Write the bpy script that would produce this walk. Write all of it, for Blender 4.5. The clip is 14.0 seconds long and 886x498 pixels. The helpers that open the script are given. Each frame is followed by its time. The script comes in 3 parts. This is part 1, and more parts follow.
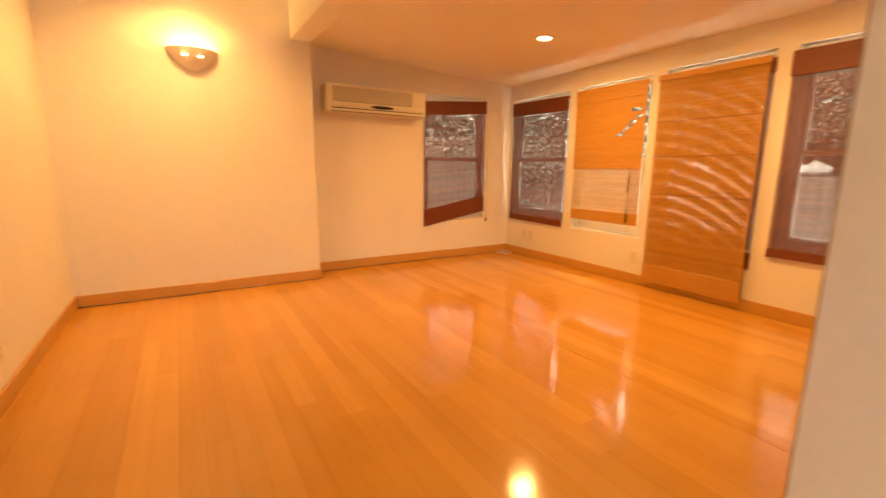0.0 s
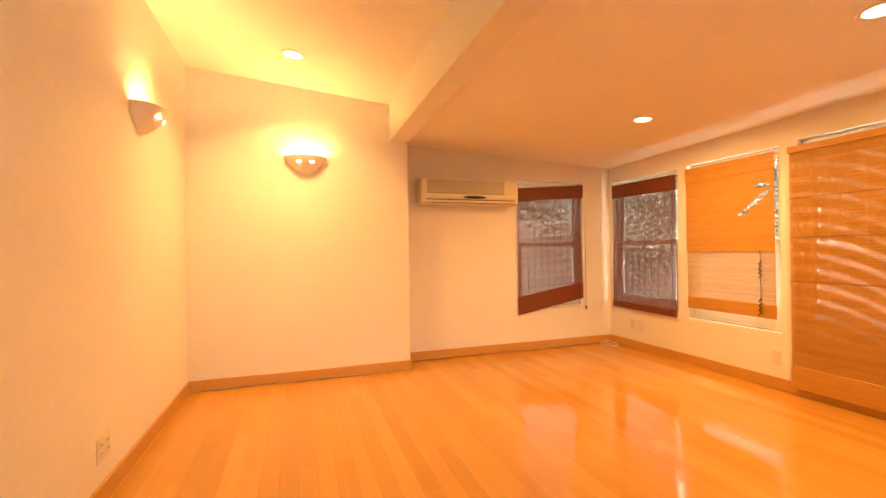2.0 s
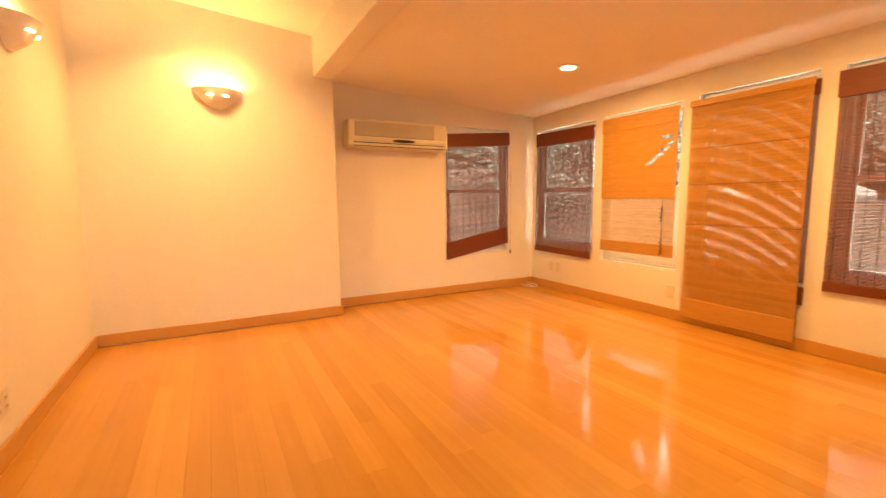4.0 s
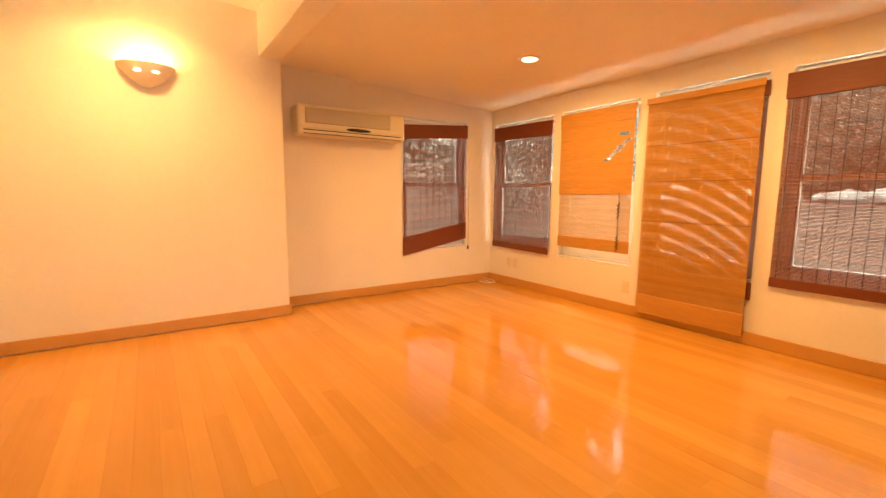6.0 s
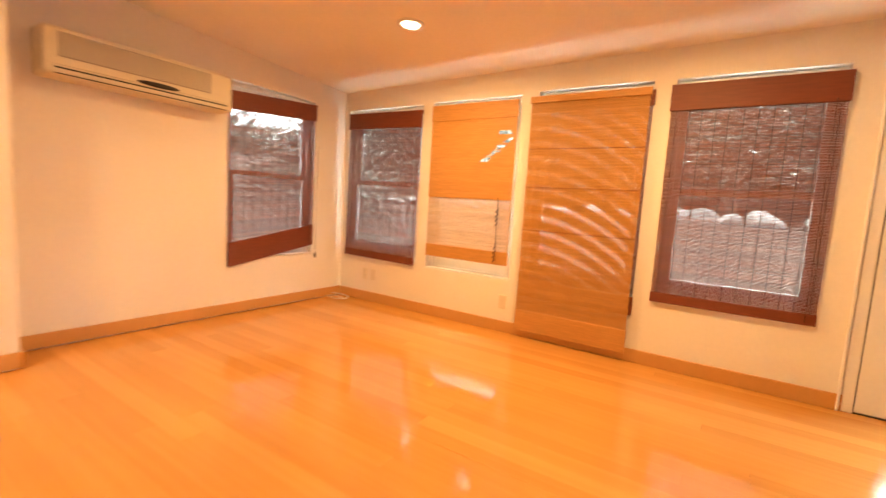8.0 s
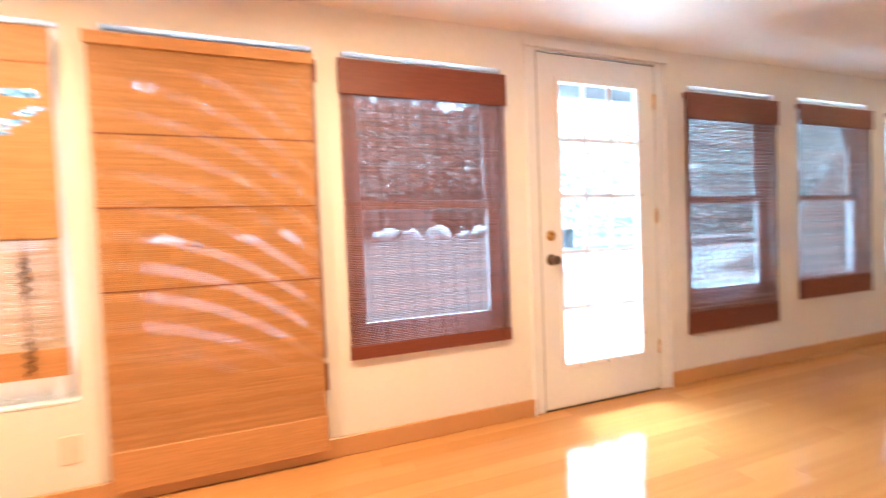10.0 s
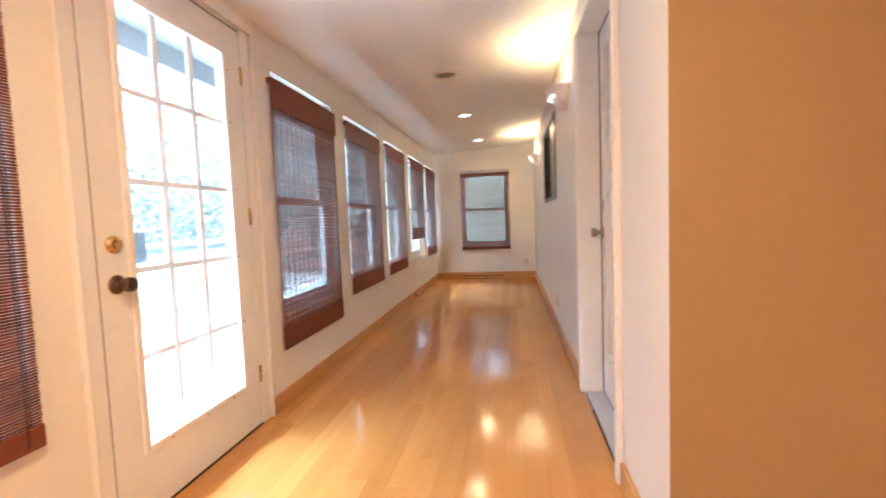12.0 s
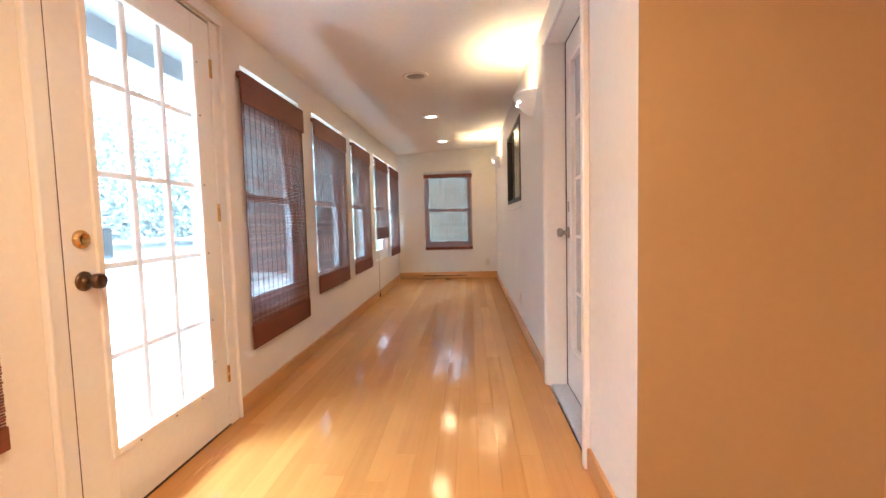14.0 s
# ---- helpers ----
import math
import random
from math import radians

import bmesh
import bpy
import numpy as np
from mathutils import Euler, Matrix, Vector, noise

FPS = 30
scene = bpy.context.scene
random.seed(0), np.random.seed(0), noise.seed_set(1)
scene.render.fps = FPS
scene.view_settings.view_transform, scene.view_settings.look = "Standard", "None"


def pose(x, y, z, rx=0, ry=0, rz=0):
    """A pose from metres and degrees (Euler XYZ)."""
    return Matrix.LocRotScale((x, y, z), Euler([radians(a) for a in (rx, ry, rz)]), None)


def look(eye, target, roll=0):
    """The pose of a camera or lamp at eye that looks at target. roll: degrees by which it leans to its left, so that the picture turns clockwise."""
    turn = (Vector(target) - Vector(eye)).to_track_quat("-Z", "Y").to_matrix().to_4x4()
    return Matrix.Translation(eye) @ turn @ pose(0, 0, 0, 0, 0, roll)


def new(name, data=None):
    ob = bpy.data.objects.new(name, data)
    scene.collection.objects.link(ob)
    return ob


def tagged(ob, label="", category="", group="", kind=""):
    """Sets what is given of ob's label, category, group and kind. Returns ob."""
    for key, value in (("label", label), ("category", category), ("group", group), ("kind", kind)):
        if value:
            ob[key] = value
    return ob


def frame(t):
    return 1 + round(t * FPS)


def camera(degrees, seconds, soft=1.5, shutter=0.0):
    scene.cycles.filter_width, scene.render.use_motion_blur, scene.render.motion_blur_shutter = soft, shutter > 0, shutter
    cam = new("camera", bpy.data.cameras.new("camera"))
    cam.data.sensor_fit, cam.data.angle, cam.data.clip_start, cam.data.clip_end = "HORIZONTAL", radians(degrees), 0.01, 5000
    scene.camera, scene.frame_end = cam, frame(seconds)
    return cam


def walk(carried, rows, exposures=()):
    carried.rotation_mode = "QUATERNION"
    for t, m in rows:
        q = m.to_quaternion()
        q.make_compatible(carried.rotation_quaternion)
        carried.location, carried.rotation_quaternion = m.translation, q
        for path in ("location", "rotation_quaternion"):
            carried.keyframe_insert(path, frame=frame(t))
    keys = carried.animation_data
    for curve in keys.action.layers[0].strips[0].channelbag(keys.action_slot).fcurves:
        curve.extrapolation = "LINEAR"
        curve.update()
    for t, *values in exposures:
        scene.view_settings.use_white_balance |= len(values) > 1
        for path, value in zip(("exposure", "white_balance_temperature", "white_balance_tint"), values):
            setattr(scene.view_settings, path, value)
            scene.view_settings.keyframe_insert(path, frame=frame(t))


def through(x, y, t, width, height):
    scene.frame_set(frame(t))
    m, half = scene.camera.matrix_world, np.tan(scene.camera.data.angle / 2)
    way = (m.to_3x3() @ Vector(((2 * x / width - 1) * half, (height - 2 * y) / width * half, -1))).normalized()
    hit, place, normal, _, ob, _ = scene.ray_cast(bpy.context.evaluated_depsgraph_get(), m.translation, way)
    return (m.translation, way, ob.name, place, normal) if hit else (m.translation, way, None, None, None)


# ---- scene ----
cam = camera(91.5, 14.0, shutter=0.6)

PATH = [
    (0, (4.444, -3.676, 1.071), (2.761, -2.658, 0.705), 0.5),
    (0.5, (4.323, -3.656, 1.07), (2.533, -2.837, 0.714), -0.6),
    (1, (4.283, -3.627, 1.078), (2.421, -2.944, 0.815), 0.1),
    (1.5, (4.29, -3.591, 1.106), (2.403, -2.932, 1.025), -0.3),
    (2, (4.303, -3.575, 1.128), (2.407, -2.938, 1.136), -0.8),
    (2.5, (4.308, -3.569, 1.122), (2.416, -2.923, 1.111), -1.1),
    (3, (4.313, -3.581, 1.097), (2.448, -2.882, 0.917), -0.4),
    (3.5, (4.31, -3.596, 1.093), (2.491, -2.79, 0.895), -0.5),
    (4, (4.311, -3.614, 1.088), (2.56, -2.675, 0.86), -0.5),
    (4.2, (4.314, -3.622, 1.092), (2.591, -2.634, 0.86), -0.4),
    (6.3, (4.073, -3.531, 1.072), (2.437, -2.406, 0.834), 0.6),
    (6.5, (3.992, -3.511, 1.073), (2.33, -2.416, 0.878), 0.9),
    (7, (3.841, -3.48, 1.045), (2.234, -2.32, 0.777), 1.2),
    (7.2, (3.799, -3.428, 1.027), (2.283, -2.152, 0.753), 2.2),
    (9.3, (2.702, -2.559, 1.012), (2.698, -0.559, 0.961), -1.2),
    (9.5, (2.691, -2.381, 1.0), (2.932, -0.395, 0.994), -2.3),
    (10, (2.719, -2.089, 1.037), (3.416, -0.216, 0.972), -2.2),
    (10.5, (2.737, -1.796, 1.042), (4.023, -0.269, 0.909), -4.3),
    (11, (2.837, -1.599, 1.032), (4.518, -0.525, 0.893), -2.5),
    (11.5, (2.903, -1.463, 1.046), (4.772, -0.762, 0.921), -1.6),
    (12, (2.875, -1.346, 1.048), (4.846, -1.03, 0.917), -2.2),
    (12.5, (2.838, -1.29, 1.047), (4.829, -1.136, 0.925), -2.1),
    (13, (2.822, -1.278, 1.046), (4.815, -1.157, 0.943), -2.2),
    (13.5, (2.815, -1.276, 1.043), (4.807, -1.142, 0.931), -1.5),
    (14, (2.818, -1.274, 1.041), (4.809, -1.148, 0.908), -1.5),
]
EXPOSURES = [(0, 4.47, 8600, 6), (0.8, 4.74, 8150, 5), (2.0, 4.74, 8050, 5), (4.2, 4.7, 8100, 5), (7.0, 4.68, 7550, 4), (9.5, 5.25, 4600, 1), (10.5, 5.3, 4380, 0), (11.5, 5.06, 4500, 1), (12.5, 4.97, 4670, 1), (14.0, 4.97, 4670, 1)]
walk(cam, [(t, look(eye, target, roll)) for t, eye, target, roll in PATH], EXPOSURES)

# large light settings
SKY, SUN = 0.15, 0.55
WARM, SCONCE = (1.0, 0.54, 0.21), (1.0, 0.60, 0.25)
DOWN_W, HALL_W, SCONCE_W, SCONCE_HALL_W = 1.3, 0.17, 0.5, 0.46

# ---- world and light ----
world = bpy.data.worlds.new("sky")
scene.world = world
world.use_nodes = True
wn = world.node_tree
sky = wn.nodes.new("ShaderNodeTexSky")
sky.sky_type = "NISHITA"
sky.sun_disc = False
sky.sun_elevation, sky.sun_rotation = radians(68), radians(10)
sky.air_density, sky.dust_density, sky.ozone_density = 1.0, 2.5, 1.0
wn.nodes["Background"].inputs["Strength"].default_value = SKY
pale = wn.nodes.new("ShaderNodeHueSaturation")
pale.inputs["Saturation"].default_value = 0.18
wn.links.new(sky.outputs[0], pale.inputs["Color"])
wn.links.new(pale.outputs[0], wn.nodes["Background"].inputs["Color"])

sun_data = bpy.data.lights.new("sun", "SUN")
sun_data.energy, sun_data.angle, sun_data.color = SUN, radians(15), (1.0, 0.97, 0.93)
sun = new("sun", sun_data)
sun.matrix_world = look((0, 0, 20), (-0.065, -0.369, 20 - 0.927))


def disk_lamp(name, x, y, z, watts, size=0.18, spread=172):
    d = bpy.data.lights.new(name, "AREA")
    d.shape, d.size, d.energy, d.color, d.spread = "DISK", size, watts, WARM, radians(spread)
    ob = new(name, d)
    ob.location = (x, y, z)
    return ob


def bulb_lamp(name, x, y, z, watts):
    d = bpy.data.lights.new(name, "POINT")
    d.energy, d.color, d.shadow_soft_size = watts, SCONCE, 0.03
    ob = new(name, d)
    ob.location = (x, y, z)
    return ob


# ---- materials ----
def material(name):
    m = bpy.data.materials.new(name)
    m.use_nodes = True
    nt = m.node_tree
    return m, nt, nt.nodes["Principled BSDF"]


def node(nt, kind, **values):
    n = nt.nodes.new(kind)
    for key, value in values.items():
        n.inputs[key.replace("_", " ")].default_value = value
    return n


def ramp(nt, source, stops):
    r = nt.nodes.new("ShaderNodeValToRGB")
    while len(r.color_ramp.elements) < len(stops):
        r.color_ramp.elements.new(0.5)
    for e, (at, c) in zip(r.color_ramp.elements, stops):
        e.position, e.color = at, (*c, 1)
    nt.links.new(source, r.inputs[0])
    return r.outputs[0]


def mix(nt, how, a, b, f):
    n = nt.nodes.new("ShaderNodeMix")
    n.data_type, n.blend_type = "RGBA", how
    for slot, v in ((0, f), (6, a), (7, b)):
        if isinstance(v, (int, float)):
            n.inputs[slot].default_value = v
        elif isinstance(v, tuple):
            n.inputs[slot].default_value = (*v, 1)
        else:
            nt.links.new(v, n.inputs[slot])
    return n.outputs[2]


def bump(nt, bsdf, height, strength, distance):
    b = nt.nodes.new("ShaderNodeBump")
    b.inputs["Strength"].default_value, b.inputs["Distance"].default_value = strength, distance
    nt.links.new(height, b.inputs["Height"])
    nt.links.new(b.outputs[0], bsdf.inputs["Normal"])


def position(nt, scale=(1, 1, 1), spread=0.0):
    """World position, stretched, and shifted from object to object."""
    g = nt.nodes.new("ShaderNodeNewGeometry")
    mp = nt.nodes.new("ShaderNodeMapping")
    mp.inputs["Scale"].default_value = scale
    nt.links.new(g.outputs["Position"], mp.inputs["Vector"])
    if spread:
        o = nt.nodes.new("ShaderNodeObjectInfo")
        k = nt.nodes.new("ShaderNodeVectorMath")
        k.operation = "SCALE"
        k.inputs[0].default_value = (spread, spread * 0.7, spread * 1.3)
        nt.links.new(o.outputs["Random"], k.inputs["Scale"])
        nt.links.new(k.outputs[0], mp.inputs["Location"])
    return mp.outputs[0]


def noise_of(nt, vec, scale, detail=4.0, rough=0.55):
    n = node(nt, "ShaderNodeTexNoise", Scale=scale, Detail=detail, Roughness=rough)
    nt.links.new(vec, n.inputs["Vector"])
    return n.outputs["Fac"]


def painted(name, colour, rough=0.6, var=0.05, grain=120.0, depth=0.0006):
    m, nt, b = material(name)
    p = position(nt)
    low = tuple(c * (1 - var) for c in colour)
    c = ramp(nt, noise_of(nt, p, 1.3, 5), [(0.3, low), (0.7, colour)])
    fine = noise_of(nt, p, 38, 3)
    c = mix(nt, "MULTIPLY", c, ramp(nt, fine, [(0.3, (0.965,) * 3), (0.7, (1, 1, 1))]), 1.0)
    nt.links.new(c, b.inputs["Base Color"])
    b.inputs["Roughness"].default_value = rough
    bump(nt, b, noise_of(nt, p, grain, 4), 0.35, depth)
    return m


WALL = painted("wall_paint", (0.83, 0.785, 0.715), 0.62, 0.05, 90, 0.0009)
CEIL = painted("ceiling_paint", (0.9, 0.85, 0.77), 0.7, 0.04, 70, 0.001)
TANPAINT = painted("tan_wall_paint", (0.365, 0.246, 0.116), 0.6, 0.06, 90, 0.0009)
TRIM = painted("white_gloss_paint", (0.83, 0.81, 0.785), 0.32, 0.03, 60, 0.0003)
VINYL = painted("white_vinyl", (0.82, 0.82, 0.81), 0.35, 0.02, 40, 0.0002)
PLASTIC = painted("ivory_plastic", (0.74, 0.68, 0.56), 0.4, 0.04, 50, 0.0002)
ACBODY = painted("cream_plastic", (0.72, 0.66, 0.52), 0.42, 0.05, 50, 0.0002)
CERAMIC = painted("bisque_ceramic", (0.9, 0.85, 0.77), 0.45, 0.05, 60, 0.0004)
SOFFIT = painted("grey_soffit_paint", (0.3, 0.3, 0.31), 0.7, 0.15, 12, 0.002)
ROCK = painted("pale_rock", (0.34, 0.32, 0.30), 0.9, 0.3, 18, 0.01)


def plain(name, colour, rough, metal=0.0):
    m, nt, b = material(name)
    p = position(nt)
    c = ramp(nt, noise_of(nt, p, 60, 4), [(0.3, tuple(v * 0.8 for v in colour)), (0.7, colour)])
    nt.links.new(c, b.inputs["Base Color"])
    r = ramp(nt, noise_of(nt, p, 25, 3), [(0.3, (rough * 0.8,) * 3), (0.7, (min(1, rough * 1.2),) * 3)])
    nt.links.new(r, b.inputs["Roughness"])
    b.inputs["Metallic"].default_value = metal
    return m


BRASS = plain("brass", (0.72, 0.5, 0.2), 0.25, 1.0)
BRONZE = plain("aged_bronze", (0.16, 0.11, 0.08), 0.32, 1.0)
NICKEL = plain("satin_nickel", (0.45, 0.4, 0.35), 0.3, 1.0)
DARK = plain("dark_metal", (0.025, 0.022, 0.02), 0.4)
BLACK = plain("black_plastic", (0.012, 0.01, 0.012), 0.3)
GREYMETAL = plain("grey_aluminium", (0.42, 0.42, 0.44), 0.4, 0.8)
GRILLE = plain("grey_brown_grille", (0.34, 0.29, 0.24), 0.6)
CORD = plain("dark_cord", (0.05, 0.02, 0.012), 0.8)
LOCKBOX = plain("grey_blue_plastic", (0.2, 0.24, 0.28), 0.5)
THRESH = plain("pale_grey_threshold", (0.55, 0.55, 0.58), 0.45)
SUBFLOOR = plain("subfloor", (0.08, 0.04, 0.02), 0.9)
GRAVEL = painted("grey_gravel", (0.2, 0.19, 0.175), 0.95, 0.3, 40, 0.006)
CONCRETE = painted("pale_concrete", (0.47, 0.45, 0.42), 0.9, 0.15, 30, 0.004)


def glow(name, colour, strength):
    m, nt, b = material(name)
    b.inputs["Base Color"].default_value = (0.8, 0.8, 0.8, 1)
    b.inputs["Emission Color"].default_value = (*colour, 1)
    b.inputs["Emission Strength"].default_value = strength
    return m


LENS = glow("lit_lamp_lens", (1.0, 0.78, 0.5), 0.35)
SLOT = glow("lit_sconce_slot", (1.0, 0.8, 0.55), 1.0)


def glass_material():
    m, nt, b = material("clear_glass")
    out = nt.nodes["Material Output"]
    clear = nt.nodes.new("ShaderNodeBsdfTransparent")
    clear.inputs[0].default_value = (0.93, 0.96, 0.95, 1)
    gloss = nt.nodes.new("ShaderNodeBsdfGlossy")
    gloss.inputs["Roughness"].default_value = 0.02
    fw = nt.nodes.new("ShaderNodeLayerWeight")
    fw.inputs["Blend"].default_value = 0.5
    pw = nt.nodes.new("ShaderNodeMath")
    pw.operation = "POWER"
    pw.inputs[1].default_value = 4.0
    nt.links.new(fw.outputs["Facing"], pw.inputs[0])
    fr = nt.nodes.new("ShaderNodeMath")
    fr.operation = "MULTIPLY_ADD"
    fr.inputs[1].default_value, fr.inputs[2].default_value = 0.85, 0.035
    nt.links.new(pw.outputs[0], fr.inputs[0])
    mx = nt.nodes.new("ShaderNodeMixShader")
    nt.links.new(fr.outputs[0], mx.inputs[0])
    nt.links.new(clear.outputs[0], mx.inputs[1])
    nt.links.new(gloss.outputs[0], mx.inputs[2])
    nt.links.new(mx.outputs[0], out.inputs["Surface"])
    return m


GLASS = glass_material()


def grille_plastic():
    """White plastic glazing bars that let a little daylight through, imitating glare."""
    m, nt, b = material("white_grille_plastic")
    c = ramp(nt, noise_of(nt, position(nt), 40, 3), [(0.3, (0.8, 0.78, 0.76)), (0.7, (0.84, 0.82, 0.8))])
    nt.links.new(c, b.inputs["Base Color"])
    b.inputs["Roughness"].default_value = 0.4
    t = nt.nodes.new("ShaderNodeBsdfTranslucent")
    nt.links.new(c, t.inputs[0])
    mx = nt.nodes.new("ShaderNodeMixShader")
    mx.inputs[0].default_value = 0.2
    nt.links.new(b.outputs[0], mx.inputs[1])
    nt.links.new(t.outputs[0], mx.inputs[2])
    nt.links.new(mx.outputs[0], nt.nodes["Material Output"].inputs["Surface"])
    return m


MUNTIN = grille_plastic()
# Opaque pale grey, fairly smooth, for the inner door's panes.
GREYPANE = plain("pale_grey_pane", (0.66, 0.66, 0.68), 0.18)


def bamboo(name, spread=40.0, gloss=0.11, bright=1.0):
    """Varnished carbonised bamboo: long grain, node bands, boards of slightly different tone."""
    m, nt, b = material(name)
    p = position(nt, (1.0, 30, 30), spread)
    grain = noise_of(nt, p, 1.0, 5, 0.6)
    c = ramp(nt, grain, [(0.25, (0.585 * bright, 0.283 * bright, 0.07 * bright)), (0.5, (0.615 * bright, 0.307 * bright, 0.078 * bright)), (0.8, (0.65 * bright, 0.332 * bright, 0.088 * bright))])
    o = nt.nodes.new("ShaderNodeObjectInfo")
    tone = ramp(nt, o.outputs["Random"], [(0.0, (0.885, 0.855, 0.81)), (0.45, (0.955, 0.94, 0.925)), (0.8, (1.0, 1.0, 1.0)), (1.0, (1.09, 1.115, 1.16))])
    c = mix(nt, "MULTIPLY", c, tone, 1.0)
    wear = noise_of(nt, position(nt), 1.7, 4)
    c = mix(nt, "MULTIPLY", c, ramp(nt, wear, [(0.3, (0.93, 0.92, 0.9)), (0.7, (1, 1, 1))]), 1.0)
    nt.links.new(c, b.inputs["Base Color"])
    r = ramp(nt, noise_of(nt, position(nt), 5.0, 5), [(0.3, (gloss * 0.75,) * 3), (0.75, (gloss * 1.45,) * 3)])
    nt.links.new(r, b.inputs["Roughness"])
    b.inputs["IOR"].default_value = 1.5
    bump(nt, b, noise_of(nt, position(nt, (3, 14, 14)), 1.0, 3), 0.08, 0.002)
    return m


FLOORWOOD = bamboo("bamboo_floorboard")
BASEWOOD = painted("bamboo_baseboard", (0.58, 0.3, 0.09), 0.35, 0.07, 60, 0.0003)


def woven(name, dark, light, through=0.0):
    m, nt, b = material(name)
    g = nt.nodes.new("ShaderNodeNewGeometry")
    tone = ramp(nt, g.outputs["Random Per Island"], [(0.0, dark), (0.5, tuple((a + c) / 2 for a, c in zip(dark, light))), (1.0, light)])
    streak = noise_of(nt, position(nt, (9, 9, 160)), 1.0, 4)
    c = mix(nt, "MULTIPLY", tone, ramp(nt, streak, [(0.3, (0.75,) * 3), (0.7, (1, 1, 1))]), 1.0)
    nt.links.new(c, b.inputs["Base Color"])
    b.inputs["Roughness"].default_value = 0.55
    bump(nt, b, streak, 0.4, 0.001)
    if through:
        t = nt.nodes.new("ShaderNodeBsdfTranslucent")
        nt.links.new(c, t.inputs[0])
        mx = nt.nodes.new("ShaderNodeMixShader")
        mx.inputs[0].default_value = through
        nt.links.new(b.outputs[0], mx.inputs[1])
        nt.links.new(t.outputs[0], mx.inputs[2])
        nt.links.new(mx.outputs[0], nt.nodes["Material Output"].inputs["Surface"])
    return m


REED = woven("red_brown_bamboo_reed", (0.135, 0.04, 0.02), (0.245, 0.075, 0.036), 0.1)
REEDBAND = woven("red_brown_bamboo_band", (0.155, 0.034, 0.013), (0.2, 0.046, 0.018))
TAN = woven("tan_reed", (0.53, 0.26, 0.066), (0.63, 0.325, 0.092), 0.15)
TANBAND = woven("tan_reed_band", (0.545, 0.265, 0.067), (0.585, 0.292, 0.078))
PALE = woven("pale_sheer_reed", (0.66, 0.47, 0.29), (0.74, 0.54, 0.35), 0.32)


def leafy(name, a, b_):
    m, nt, b = material(name)
    g = nt.nodes.new("ShaderNodeNewGeometry")
    nt.links.new(ramp(nt, g.outputs["Random Per Island"], [(0, a), (1, b_)]), b.inputs["Base Color"])
    b.inputs["Roughness"].default_value = 0.6
    return m


LEAF = leafy("foliage", (0.085, 0.088, 0.07), (0.15, 0.152, 0.125))
# Leaf colour raised well above real foliage to paint in bright haze.
HAZELEAF = leafy("haze_paled_foliage", (0.33, 0.345, 0.31), (0.39, 0.405, 0.37))
BARK = painted("bark", (0.13, 0.1, 0.08), 0.9, 0.4, 14, 0.02)
EARTH = painted("dry_earth_and_litter", (0.072, 0.05, 0.037), 0.95, 0.45, 9, 0.03)
FENCEWOOD = painted("weathered_board", (0.38, 0.34, 0.25), 0.85, 0.3, 20, 0.004)


# ---- mesh helpers ----
def box(bm, x0, y0, z0, x1, y1, z1, bevel=0.0, seg=1):
    made = bmesh.ops.create_cube(bm, size=1.0)["verts"]
    for v in made:
        v.co = Vector(((x0 + x1) / 2 + v.co.x * (x1 - x0), (y0 + y1) / 2 + v.co.y * (y1 - y0), (z0 + z1) / 2 + v.co.z * (z1 - z0)))
    if bevel:
        edges = {e for v in made for e in v.link_edges}
        bmesh.ops.bevel(bm, geom=list(edges), offset=bevel, segments=seg, affect="EDGES", profile=0.5)
    return bm


def boxed(*spans, bevel=0.0, seg=1):
    bm = bmesh.new()
    for s in spans:
        box(bm, *s, bevel=bevel, seg=seg)
    return bm


def lathe(profile, steps=24, turn=2 * math.pi):
    """A profile of (radius, height) swept round z."""
    bm = bmesh.new()
    closed = abs(turn - 2 * math.pi) < 1e-6
    rings = []
    for r, h in profile:
        n = steps if closed else steps + 1
        rings.append([bm.verts.new((r * math.cos(turn * k / steps), r * math.sin(turn * k / steps), h)) for k in range(n)])
    for a, b in zip(rings, rings[1:]):
        for k in range(steps):
            j = (k + 1) % len(a)
            bm.faces.new((a[k], a[j], b[j], b[k]))
    bmesh.ops.remove_doubles(bm, verts=bm.verts, dist=1e-5)
    bmesh.ops.recalc_face_normals(bm, faces=bm.faces)
    return bm


def moved(bm, m):
    bmesh.ops.transform(bm, matrix=m, verts=bm.verts)
    return bm


def mesh_of(name, bm, mat, smooth=False):
    me = bpy.data.meshes.new(name)
    bm.to_mesh(me)
    bm.free()
    me.materials.append(mat)
    if smooth:
        for p in me.polygons:
            p.use_smooth = True
    return me


def part(name, bm, mat, parent=None, label="", smooth=False):
    ob = new(name, mesh_of(name, bm, mat, smooth))
    ob.parent = parent
    return tagged(ob, label) if label else ob


def shared(name, me, parent, m):
    ob = new(name, me)
    ob.parent = parent
    ob.matrix_basis = m
    return ob


def thing(name, label, category, m=None, group="", kind=""):
    ob = tagged(new(name), label, category, group, kind)
    if m is not None:
        ob.matrix_basis = m
    return ob


def structure(name, bm, mat, label, category):
    return tagged(part(name, bm, mat), label, category, kind="structure")


